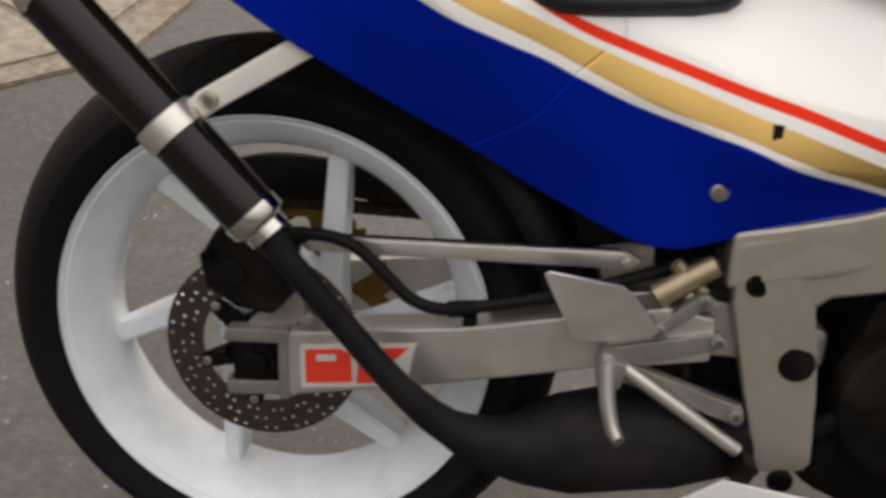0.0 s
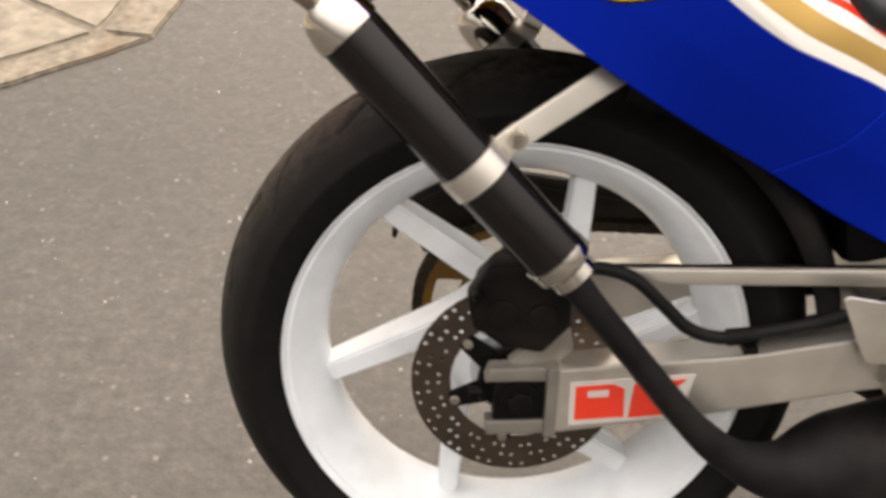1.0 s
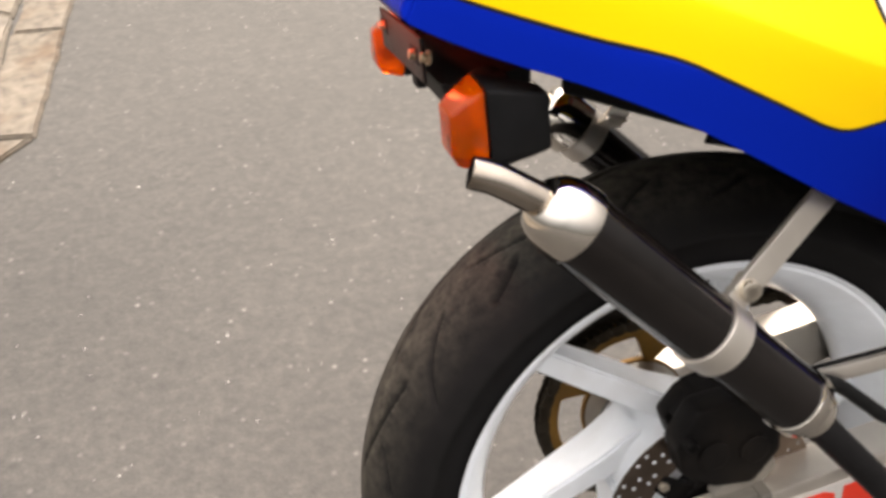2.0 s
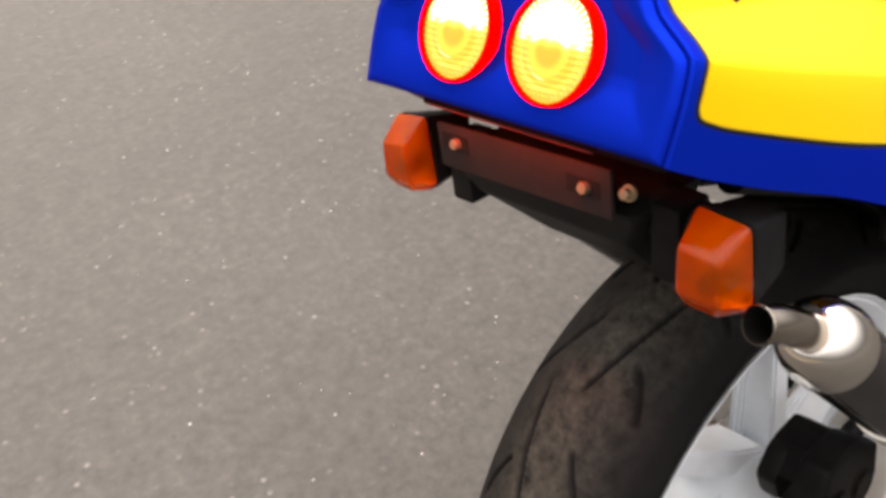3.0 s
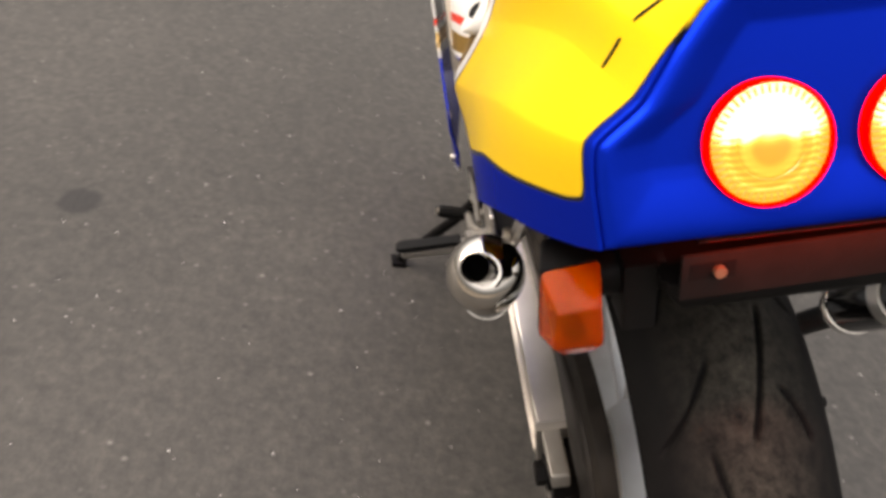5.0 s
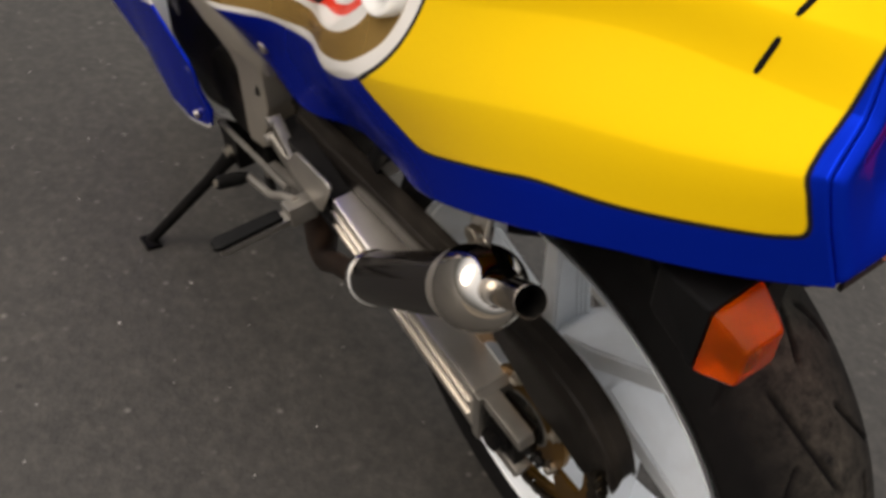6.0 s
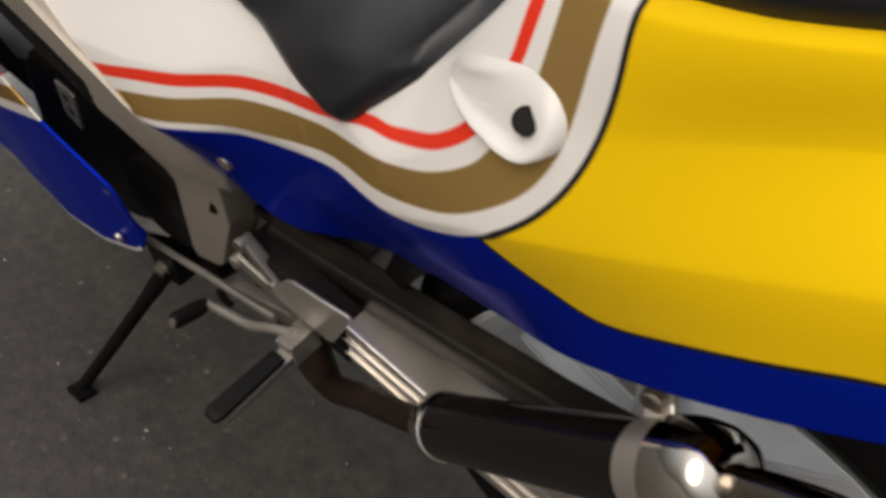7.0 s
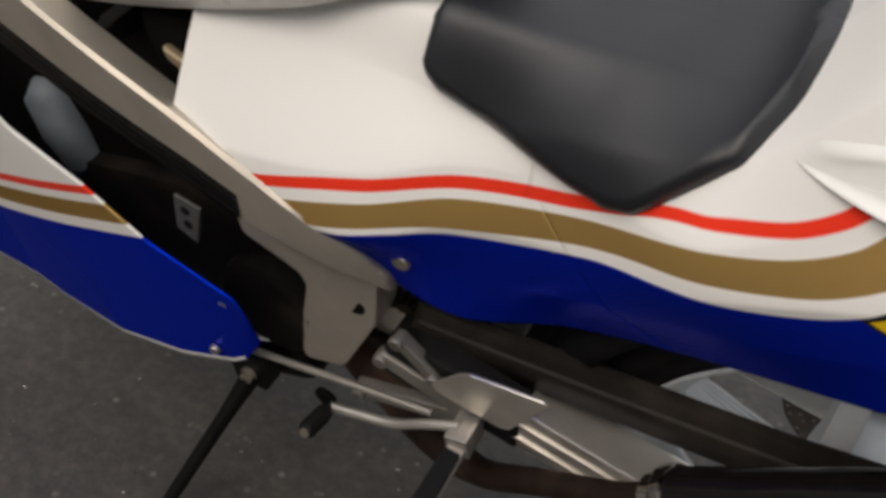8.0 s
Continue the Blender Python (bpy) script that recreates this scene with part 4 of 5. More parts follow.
# -- bodywork: panels swept between smooth edge curves --
KNOTS = [-0.245, -0.088, 0.054, 0.132, 0.207, 0.298, 0.396, 0.468, 0.645]
EDGES = [
    ([0.127, 0.172, 0.164, 0.140, 0.118, 0.096, 0.108, 0.112, 0.128], [0.806, 0.732, 0.640, 0.592, 0.549, 0.494, 0.459, 0.478, 0.527]),
    ([0.129, 0.170, 0.172, 0.165, 0.145, 0.122, 0.117, 0.131, 0.138], [0.834, 0.768, 0.700, 0.655, 0.610, 0.560, 0.525, 0.522, 0.536]),
    ([0.127, 0.159, 0.172, 0.176, 0.162, 0.134, 0.129, 0.152, 0.146], [0.856, 0.810, 0.745, 0.710, 0.660, 0.622, 0.590, 0.562, 0.554]),
    ([0.103, 0.117, 0.145, 0.155, 0.153, 0.123, 0.113, 0.136, 0.150], [0.873, 0.850, 0.800, 0.762, 0.695, 0.668, 0.640, 0.615, 0.586]),
    ([0.084, 0.103, 0.128, 0.118, 0.115, 0.108, 0.088, 0.085, 0.095], [0.898, 0.881, 0.851, 0.829, 0.735, 0.698, 0.672, 0.675, 0.672]),
    ([0.060, 0.060, 0.065, 0.062, 0.060, 0.060, 0.060, 0.060, 0.060], [0.922, 0.903, 0.880, 0.843, 0.745, 0.727, 0.720, 0.717, 0.694]),
    ([0.000] * 9, [0.935, 0.915, 0.890, 0.850, 0.748, 0.730, 0.724, 0.722, 0.699]),
]


def curve(xk, yk, x):
    """A smooth curve through knots, for arrays of any shape behind the first axis."""
    xk, yk, x = np.asarray(xk, float), np.asarray(yk, float), np.asarray(x, float)
    shape = (-1,) + (1,) * (yk.ndim - 1)
    h = np.diff(xk)
    d = np.diff(yk, axis=0) / h.reshape(shape)
    m = np.concatenate([d[:1], (d[1:] + d[:-1]) / 2, d[-1:]], 0)
    i = np.clip(np.searchsorted(xk, x) - 1, 0, len(h) - 1)
    t, hh = ((x - xk[i]) / h[i]).reshape(shape), h[i].reshape(shape)
    return (2 * t ** 3 - 3 * t ** 2 + 1) * yk[i] + (t ** 3 - 2 * t * t + t) * hh * m[i] + (3 * t * t - 2 * t ** 3) * yk[i + 1] + (t ** 3 - t * t) * hh * m[i + 1]


def tail_slant(x, z):
    """The tail's end leans forward towards its top."""
    f = np.clip((-0.14 - x) / 0.105, 0, 1)
    return x + f * ((z - 0.812) * 0.44 + 0.007)


def body_section(xs, vs):
    """Points (len(xs), len(vs), 3) on the body's side: v runs from 0 at the lower edge to 6 on the middle line."""
    rows = curve(KNOTS, np.array(EDGES).transpose(2, 0, 1), xs)
    s = curve(np.arange(7.0), rows.transpose(1, 0, 2), vs).transpose(1, 0, 2)
    lo = np.clip(np.floor(vs).astype(int), 0, 5)
    f = (np.asarray(vs) - lo)[None, :, None]
    s = 0.45 * s + 0.55 * (rows[:, lo] * (1 - f) + rows[:, lo + 1] * f)
    x = np.repeat(np.asarray(xs)[:, None], len(vs), 1)
    return np.stack([tail_slant(x, s[..., 1]), s[..., 0], s[..., 1]], -1)


def body_side(x, z):
    """How far out the cowl's side stands at a place of the side view."""
    sec = body_section(np.array([x]), np.linspace(0.6, 5.0, 160))[0]
    return float(np.interp(z, sec[:, 2], sec[:, 1]))


STRIPE = [(0.7, 0.493), (0.6, 0.526), (0.55, 0.541), (0.5, 0.5525), (0.45, 0.569), (0.4, 0.582), (0.35, 0.598), (0.3, 0.62), (0.27, 0.634), (0.23, 0.65), (0.185, 0.67), (0.142, 0.6965), (0.115, 0.7185), (0.0953, 0.739), (0.083, 0.758), (0.0765, 0.776), (0.0738, 0.795), (0.0735, 0.82), (0.076, 0.844), (0.077, 0.87), (0.078, 0.95)]
FIELD = [(0.125, 0.716), (0.105, 0.708), (0.080, 0.701), (0.052, 0.698), (0.032, 0.704), (0.008, 0.718), (-0.0113, 0.7295), (-0.045, 0.749), (-0.080, 0.768), (-0.134, 0.788), (-0.1935, 0.8125), (-0.212, 0.8215), (-0.2200, 0.8290), (-0.2150, 0.8430), (-0.203, 0.870), (-0.190, 0.96)]


def edge_distance(line, close, x, z):
    """Signed distance from a line; positive inside the outline that it makes with the closing corners."""
    p = np.array([q.to_tuple() for q in smooth_line([(a, b, 0) for a, b in line], 5)])[:, :2]
    best = np.full(x.shape, 9.0)
    for (ax, az), (bx, bz) in zip(p[:-1], p[1:]):
        dx, dz = bx - ax, bz - az
        k = np.clip(((x - ax) * dx + (z - az) * dz) / (dx * dx + dz * dz + 1e-12), 0, 1)
        best = np.minimum(best, np.hypot(x - ax - k * dx, z - az - k * dz))
    ring = np.concatenate([p, np.array(close)], 0)
    inside = np.zeros(x.shape, bool)
    for (ax, az), (bx, bz) in zip(ring, np.roll(ring, -1, 0)):
        crossing = (az > z) != (bz > z)
        at = ax + (z - az) / (bz - az if abs(bz - az) > 1e-9 else 1e-9) * (bx - ax)
        inside ^= crossing & (x < at)
    return np.where(inside, best, -best)


GOLD_EDGE = [(0.7, 0.499), (0.6, 0.5322), (0.55, 0.5473), (0.5, 0.5588), (0.45, 0.5754), (0.4, 0.5885), (0.35, 0.606), (0.3, 0.6295), (0.253, 0.652), (0.203, 0.674), (0.157, 0.701), (0.1305, 0.72), (0.1085, 0.74), (0.096, 0.756), (0.089, 0.775), (0.0875, 0.795), (0.088, 0.82), (0.0885, 0.843), (0.089, 0.87), (0.09, 0.95)]
GOLD_INNER = [(0.7, 0.514), (0.6, 0.548), (0.55, 0.565), (0.5, 0.5815), (0.45, 0.597), (0.4, 0.6135), (0.35, 0.6305), (0.3, 0.6505), (0.256, 0.6695), (0.208, 0.692), (0.169, 0.716), (0.14, 0.74), (0.1275, 0.757), (0.117, 0.78), (0.113, 0.8), (0.1128, 0.821), (0.1138, 0.838), (0.115, 0.87), (0.117, 0.95)]
RED_EDGE = [(0.7, 0.5267), (0.6, 0.5607), (0.55, 0.5762), (0.5, 0.5927), (0.45, 0.6067), (0.4, 0.6217), (0.35, 0.6382), (0.3, 0.6572), (0.247, 0.6855), (0.209, 0.702), (0.174, 0.7245), (0.152, 0.743), (0.138, 0.759), (0.129, 0.778), (0.1245, 0.8), (0.1235, 0.816), (0.1235, 0.83), (0.124, 0.87), (0.125, 0.95)]
RED_INNER = [(0.7, 0.537), (0.6, 0.571), (0.55, 0.5865), (0.5, 0.603), (0.45, 0.617), (0.4, 0.632), (0.35, 0.6485), (0.3, 0.6675), (0.244, 0.694), (0.214, 0.706), (0.179, 0.729), (0.1595, 0.746), (0.1464, 0.762), (0.137, 0.782), (0.133, 0.798), (0.1325, 0.81), (0.133, 0.822), (0.134, 0.87), (0.135, 0.95)]


def livery(pts):
    x, z = pts[..., 0], pts[..., 2]
    close = [(0.9, 0.95), (0.9, 0.49)]
    return {"stripe": edge_distance(STRIPE, close, x, z), "gold_edge": edge_distance(GOLD_EDGE, close, x, z), "gold_inner": edge_distance(GOLD_INNER, close, x, z),
            "red_edge": edge_distance(RED_EDGE, close, x, z), "red_inner": edge_distance(RED_INNER, close, x, z), "field": edge_distance(FIELD, [(0.125, 0.96)], x, z)}


def plain_livery(stripe):
    """Stripes of even width from one distance, with no yellow field."""
    return {"stripe": stripe, "gold_edge": stripe - 0.015, "gold_inner": stripe - 0.0378, "red_edge": stripe - 0.0485, "red_inner": stripe - 0.059, "field": np.full(stripe.shape, -1.0)}


# the seat unit's shell, with the livery's stripes; the side covers meet it at a slanting seam
SEAM = lambda v: float(np.interp(v, [0, 1.0, 2.0, 2.7], [0.207, 0.262, 0.300, 0.33]))
fine = np.concatenate([np.linspace(0, 4.2, 150), np.linspace(4.25, 6, 24)])


def shell(start, stop, n):
    cols = []
    for v in fine:
        a, b = start(v), stop(v)
        cols.append(body_section(np.linspace(a, b, n), np.array([v]))[:, 0])
    return np.stack(cols, 1)


tail_pts = shell(lambda v: -0.245, lambda v: SEAM(v) + 0.0001 if v < 2.7 else 0.34, 210)
both = np.concatenate([tail_pts, tail_pts[:, ::-1][:, 1:] * np.array([1, -1, 1])], 1)
from_grid("tail_cowl", both, LIVERY, bike, "glossy seat cowl in blue, yellow and white with gold and red stripes", livery(both), thickness=0.003)
cover_pts = shell(lambda v: SEAM(v) - 0.0001 if v < 2.7 else 0.3405, lambda v: 0.645, 130)
for s in (1, -1):
    from_grid("side_cover", cover_pts * np.array([1, s, 1]), LIVERY, bike, "white and blue side cover with gold and red stripes", livery(cover_pts), thickness=0.003 * s)
    part("cover_bolt", socket_bolt((0.438, s * (body_side(0.438, 0.522) - 0.0005), 0.522), (0, s, -0.1), 0.0085, 0.006), BOLT, bike)


part("paint_nick", hull([(0.475 + dx, -body_side(0.475, 0.578) + dy, 0.578 + dz) for dx in (-0.0045, 0.0045) for dz in (-0.0125, 0.0125) for dy in (-0.003, 0.0012)], 0.001), BLACK_PLASTIC, bike, "dark chip in the gold stripe")


# the tail's rear face, with its lower lip and the two round lamps
def tail_face():
    v = np.linspace(0, 6, 90)
    e = body_section(np.array([-0.245]), v)[0]
    zs = np.linspace(e[0, 2], e[-1, 2] - 0.0005, 80)
    w = np.interp(zs, e[:, 2], e[:, 1])
    edge_x = np.interp(zs, e[:, 2], e[:, 0])
    u = np.linspace(-1, 1, 90)
    u = np.sign(u) * (1 - (1 - np.abs(u)) ** 1.4)
    Y = w[:, None] * u[None]
    Z = np.repeat(zs[:, None], len(u), 1)
    inset = np.minimum((w[:, None] - np.abs(Y)), np.minimum(Z - zs[0], (zs[-1] - Z)))
    step = np.clip((Z - 0.808) / 0.034, 0, 1)
    well = np.clip((inset - 0.004) / 0.026, 0, 1) * step
    X = edge_x[:, None] - 0.0062 * (1 - np.exp(-inset / 0.003)) + 0.0068 * well
    return np.stack([X, Y, Z], -1)


face = tail_face()
from_grid("tail_face", face, LIVERY, bike, "blue rear panel around two round tail lamps", plain_livery(np.full(face.shape[:2], -1.0)), thickness=0.003)


def tail_lamp(y):
    lamp = new("tail_lamp")
    lamp.parent = bike
    tagged(lamp, "lit round tail lamp with a ribbed lens")
    m = Matrix.Translation((-0.2235, y, 0.8500)) @ Euler((0, radians(-67), 0)).to_matrix().to_4x4() @ Matrix.Diagonal((0.855, 0.855, 1, 1))
    def put(name, bm, mat, label=""):
        bmesh.ops.transform(bm, matrix=m, verts=bm.verts[:])
        return part(name, bm, mat, lamp, label)
    put("rim", lathe([(0.0360, 0.001), (0.0363, 0.0062), (0.0370, 0.0078), (0.0378, 0.0074), (0.0383, 0.0058), (0.0384, -0.006)], (0, 0, 0), "z", 64), LAMP_RED, "glowing red rim")
    put("lens", lathe([(0.0361, 0.0035), (0.0290, 0.0052), (0.0275, 0.0044), (0.0262, 0.0054), (0.0215, 0.0060), (0.0205, 0.0052), (0.0190, 0.0061), (0.0001, 0.0066)], (0, 0, 0), "z", 72), LENS, "amber-bright lens")
    for k in range(48):
        a = 2 * math.pi * k / 48
        c = Vector((0.0325 * math.cos(a), 0.0325 * math.sin(a), 0.0049))
        d = Vector((math.cos(a), math.sin(a), -0.25))
        put("rib", tube([c - d * 0.0024, c + d * 0.0024], 0.0009, 6), LAMP_WARM)


for y in (0.0408, -0.0408):
    tail_lamp(y)
part("licence_lamp", box((-0.2315, 0, 0.8015), (0.010, 0.15, 0.004), (0, -35, 0), 0.001), material("dark_red_lens", (0.035, 0.006, 0.004), 0.4, 0, 0, 0.2, 60), bike, "dark red strip lens under the tail")


# Unseen red fill light, added to tint the plate bracket and tyre below.
bulb = new("red_fill_light", bpy.data.lights.new("red_fill_light", "AREA"))
bulb.parent = bike
bulb.location, bulb.rotation_euler = (-0.2405, 0, 0.7985), (0, -0.2, 0)
bulb.data.shape, bulb.data.size, bulb.data.size_y = "RECTANGLE", 0.006, 0.14
bulb.data.energy, bulb.data.color = 0.085, (1.0, 0.07, 0.02)


# vent slots in the tail's shoulders: strips in the black of their inner shade
def shoulder(x, z):
    """A place on the cowl's shoulder and the way out from it."""
    at, vv = x, np.linspace(1.5, 5.9, 300)
    for _ in range(6):
        sec = body_section(np.array([at]), vv)[0]
        at += x - float(np.interp(z, sec[:, 2], sec[:, 0]))
    y = float(np.interp(z, sec[:, 2], sec[:, 1]))
    rise = Vector((0, float(np.interp(z + 0.002, sec[:, 2], sec[:, 1])) - float(np.interp(z - 0.002, sec[:, 2], sec[:, 1])), 0.004)).normalized()
    return Vector((x, y, z)), Vector((0, rise.z, -rise.y))


for s in (1, -1):
    for a, b in (((-0.1550, 0.8640), (-0.1560, 0.8815)), ((-0.1570, 0.8905), (-0.1585, 0.9030))):
        rows = []
        for f in np.linspace(0, 1, 9):
            row = []
            half = 0.0017 * min(1.0, 6 * min(f, 1 - f) + 0.6)
            for d, lift in ((-half, 0.001), (-half, 0.0035), (0, 0.0037), (half, 0.0035), (half, 0.001)):
                p, out = shoulder(a[0] + (b[0] - a[0]) * f + d, a[1] + (b[1] - a[1]) * f)
                p = p + out * lift
                row.append((p.x, s * p.y, p.z))
            rows.append(row)
        from_grid("vent_slot", np.array(rows), SOOT_AND_SHADE, bike, "dark vent slot")


# -- seat pads, laid over the shell --
def pad(name, xs, border, thick, label, rounding=0.014):
    vs = np.linspace(2.0, 6.0, 400)
    rows = []
    for x in xs:
        sec = body_section(np.array([x]), vs)[0]
        z0 = border(x)
        v0 = float(np.interp(z0, sec[:, 2], vs))
        rows.append(body_section(np.array([x]), np.linspace(v0, 6.0, 60))[0])
    half = np.array(rows)
    pts = np.concatenate([half, half[:, ::-1][:, 1:] * np.array([1, -1, 1])], 1)
    du, dv = np.gradient(pts, axis=0), np.gradient(pts, axis=1)
    n = np.cross(du, dv)
    n /= np.linalg.norm(n, axis=-1, keepdims=True) + 1e-12
    n *= np.sign(n[..., 2:3] + 1e-9)
    m = pts.shape[1]
    arc = np.cumsum(np.linalg.norm(np.diff(pts, axis=1, prepend=pts[:, :1]), axis=-1), 1)
    side = np.minimum(arc, arc[:, -1:] - arc)
    along = np.cumsum(np.linalg.norm(np.diff(pts, axis=0, prepend=pts[:1]), axis=-1), 0)
    ends = np.minimum(along, along[-1:] - along)
    e = np.clip(np.minimum(side, ends) / rounding, 0, 1)
    rise = np.sqrt(np.clip(1 - (1 - e) ** 2, 0, 1))
    top = pts + n * (thick * rise + 0.0005)[..., None]
    return from_grid(name, top, SEAT, bike, label)


SEAT_X = [0.186, 0.192, 0.210, 0.225, 0.242, 0.252, 0.262, 0.280, 0.307, 0.353, 0.400, 0.430, 0.441, 0.447]
SEAT_Z = [0.772, 0.758, 0.730, 0.714, 0.697, 0.686, 0.677, 0.670, 0.668, 0.668, 0.669, 0.674, 0.681, 0.692]
pad("rider_seat", np.linspace(0.187, 0.447, 120), lambda x: float(np.interp(x, SEAT_X, SEAT_Z)), 0.016, "dark grey vinyl rider's seat with drooping side flaps")
pad("pillion_pad", np.linspace(-0.10, 0.145, 60), lambda x: float(np.interp(x, [-0.1, 0.02, 0.09, 0.145], [0.890, 0.8635, 0.8495, 0.839])), 0.02, "dark vinyl pillion pad on top of the tail")


# grab lugs: white tongues that stand out of the cowl above the stripes
LUG = [(0.202, 0.750), (0.186, 0.768), (0.156, 0.789), (0.123, 0.805), (0.104, 0.805), (0.091, 0.796), (0.087, 0.785), (0.091, 0.775), (0.104, 0.7685), (0.130, 0.767), (0.165, 0.761)]


def lug(s):
    ring = smooth_line([(x, 0, z) for x, z in LUG + LUG[:1]], 7)[:-1]
    c = Vector((0.128, 0, 0.782))
    rows = []
    for rho in (0.001, 0.2, 0.4, 0.52, 0.62, 0.70, 0.77, 0.83, 0.88, 0.93, 0.97, 1.0, 1.0):
        row = []
        for p in ring:
            q = c.lerp(p, rho)
            near_tip = min(max((0.200 - q.x) / 0.080, 0), 1)
            lower = min(max((0.806 - p.z) / 0.036, 0), 1)
            bank = math.exp(-((rho - 0.80) / 0.16) ** 2) if rho < 0.80 else max(0.0, 1 - ((rho - 0.80) / 0.20) ** 3)
            high = 0.0010 + 0.0065 * near_tip ** 0.5 + 0.0085 * bank * lower ** 0.8 * near_tip ** 0.8
            soft = 14 - 10.5 * (1 - lower)
            y = body_side(q.x, q.z) + (high - 0.001) * (1 - rho ** soft) + 0.0012 - 0.004 * (len(rows) == 12)
            row.append((q.x, s * y, q.z))
        rows.append(row)
    return np.array(rows)


for s in (1, -1):
    g = from_grid("grab_lug", lug(s), WHITE_PAINT, bike, "white moulded lug with a dark bolt hole", wrap_v=True)
    c = Vector((0.109, s * (body_side(0.109, 0.787) + 0.0088), 0.787))
    n = Vector((-0.10, s * 0.66, 0.75)).normalized()
    part("lug_hole", tube([c - n * 0.006, c + n * 0.0012, c + n * 0.0016, c + n * 0.0004, c - n * 0.003], [0.0074, 0.0074, 0.0068, 0.0056, 0.0050], 24), BLACK_PLASTIC, g, "dark hole")

# -- under the tail --
mud = smooth_line([(-0.195, 0, 0.80), (-0.15, 0, 0.792), (-0.08, 0, 0.775), (0.0, 0, 0.740), (0.10, 0, 0.690), (0.20, 0, 0.630), (0.28, 0, 0.57)], 6)
rows = []
for i, p in enumerate(mud):
    f = i / (len(mud) - 1)
    hw = 0.085 + 0.01 * f
    rows.append([(p.x, -hw, p.z - 0.020), (p.x, -hw + 0.004, p.z - 0.004), (p.x, -hw * 0.6, p.z + 0.004), (p.x, 0, p.z + 0.008), (p.x, hw * 0.6, p.z + 0.004), (p.x, hw - 0.004, p.z - 0.004), (p.x, hw, p.z - 0.020)])
from_grid("rear_mudguard", np.array(rows), BLACK_PLASTIC, bike, "matt black inner mudguard under the tail", thickness=0.003)
hug = np.array([[(r * math.cos(a), y, 0.312 + r * math.sin(a)) for y, r in ((-0.088, 0.300), (-0.084, 0.322), (-0.05, 0.334), (0.0, 0.339), (0.05, 0.334), (0.084, 0.322), (0.088, 0.300))] for a in np.radians(np.linspace(14, 74, 40))])
from_grid("inner_mudguard", hug, BLACK_PLASTIC, bike, "black inner mudguard close over the tyre", thickness=0.003)
part("splash_guard", hull([(x, y * f, z) for x, y, z in ((-0.214, 0.086, 0.750), (-0.203, 0.070, 0.722), (-0.152, 0.052, 0.672), (-0.144, 0.056, 0.676), (-0.146, 0.085, 0.755)) for f in (1, -1)], 0.004), BLACK_PLASTIC, bike, "black plastic splash guard")
part("under_tray", hull([(-0.238, y, 0.808) for y in (-0.128, 0.128)] + [(-0.205, y, 0.780) for y in (-0.10, 0.10)] + [(-0.15, y, 0.80) for y in (-0.12, 0.12)] + [(-0.16, y, 0.785) for y in (-0.10, 0.10)], 0.003), BLACK_PLASTIC, bike, "black tray under the tail")
bracket = part("plate_bracket", hull([(-0.2215 - dx, y, z) for y, z in ((0.079, 0.780), (-0.077, 0.784), (0.079, 0.7475), (-0.077, 0.7515)) for dx in (0, 0.003)], 0.001), GREY_PLASTIC, bike, "dark grey steel plate bracket with two slotted bolts")
for y in (0.058, -0.058):
    part("slot", hull([(-0.2250, y + a, z) for a in (-0.010, 0.016) for z in (0.7625, 0.7745)] + [(-0.2225, y + a, z) for a in (-0.010, 0.016) for z in (0.7625, 0.7745)], 0.0004), BLACK_PLASTIC, bracket, "dark slot")
    part("bracket_bolt", socket_bolt((-0.2245, y, 0.7685), (-1, 0, 0.25), 0.0038, 0.005), BRASS, bracket)
part("bracket_bolt", bolt((-0.2205, -0.088, 0.772), (-1, 0, 0.2), 0.0038, 0.007), BRASS, bracket)


def indicator(s):
    ob = new("indicator")
    ob.parent = bike
    tagged(ob, "amber indicator with a faceted lens on a black stalk")
    ob.location = (0.002, s * -0.004, -0.009)
    back = [(-0.204, s * 0.124, 0.776), (-0.204, s * 0.160, 0.772), (-0.204, s * 0.162, 0.722), (-0.204, s * 0.153, 0.714), (-0.204, s * 0.129, 0.714), (-0.204, s * 0.122, 0.722)]
    frontf = [(-0.228, s * 0.128, 0.760), (-0.227, s * 0.154, 0.757), (-0.228, s * 0.156, 0.730), (-0.223, s * 0.150, 0.720), (-0.223, s * 0.131, 0.720), (-0.228, s * 0.126, 0.730)]
    part("lens", hull(back + frontf, 0.0022), ORANGE, ob, "amber plastic lens")
    part("reflector", hull([(x, s * y, z) for x in (-0.2062, -0.2052) for y in (0.128, 0.156) for z in (0.722, 0.768)], 0), ALU, ob, "pale reflector behind the lens")
    part("bulb", tube([(-0.206, s * 0.142, 0.738), (-0.217, s * 0.142, 0.736), (-0.221, s * 0.142, 0.7395)], [0.006, 0.007, 0.003], 16), BLACK_METAL, ob)
    part("housing", hull([(-0.203, y, z) for _, y, z in back] + [(-0.158, s * 0.130, 0.762), (-0.158, s * 0.152, 0.760), (-0.158, s * 0.152, 0.722), (-0.158, s * 0.132, 0.720)], 0.003), BLACK_PLASTIC, ob, "black plastic housing")
    part("stalk", tube([(-0.180, s * 0.132, 0.744), (-0.182, s * 0.080, 0.750)], [0.014, 0.017], 20), RUBBER_HOSE, ob, "black rubber stalk")
    part("stalk_base", box((-0.186, s * 0.098, 0.738), (0.030, 0.022, 0.052), (0, 0, 0), 0.003), BLACK_PLASTIC, ob)


indicator(1)
indicator(-1)

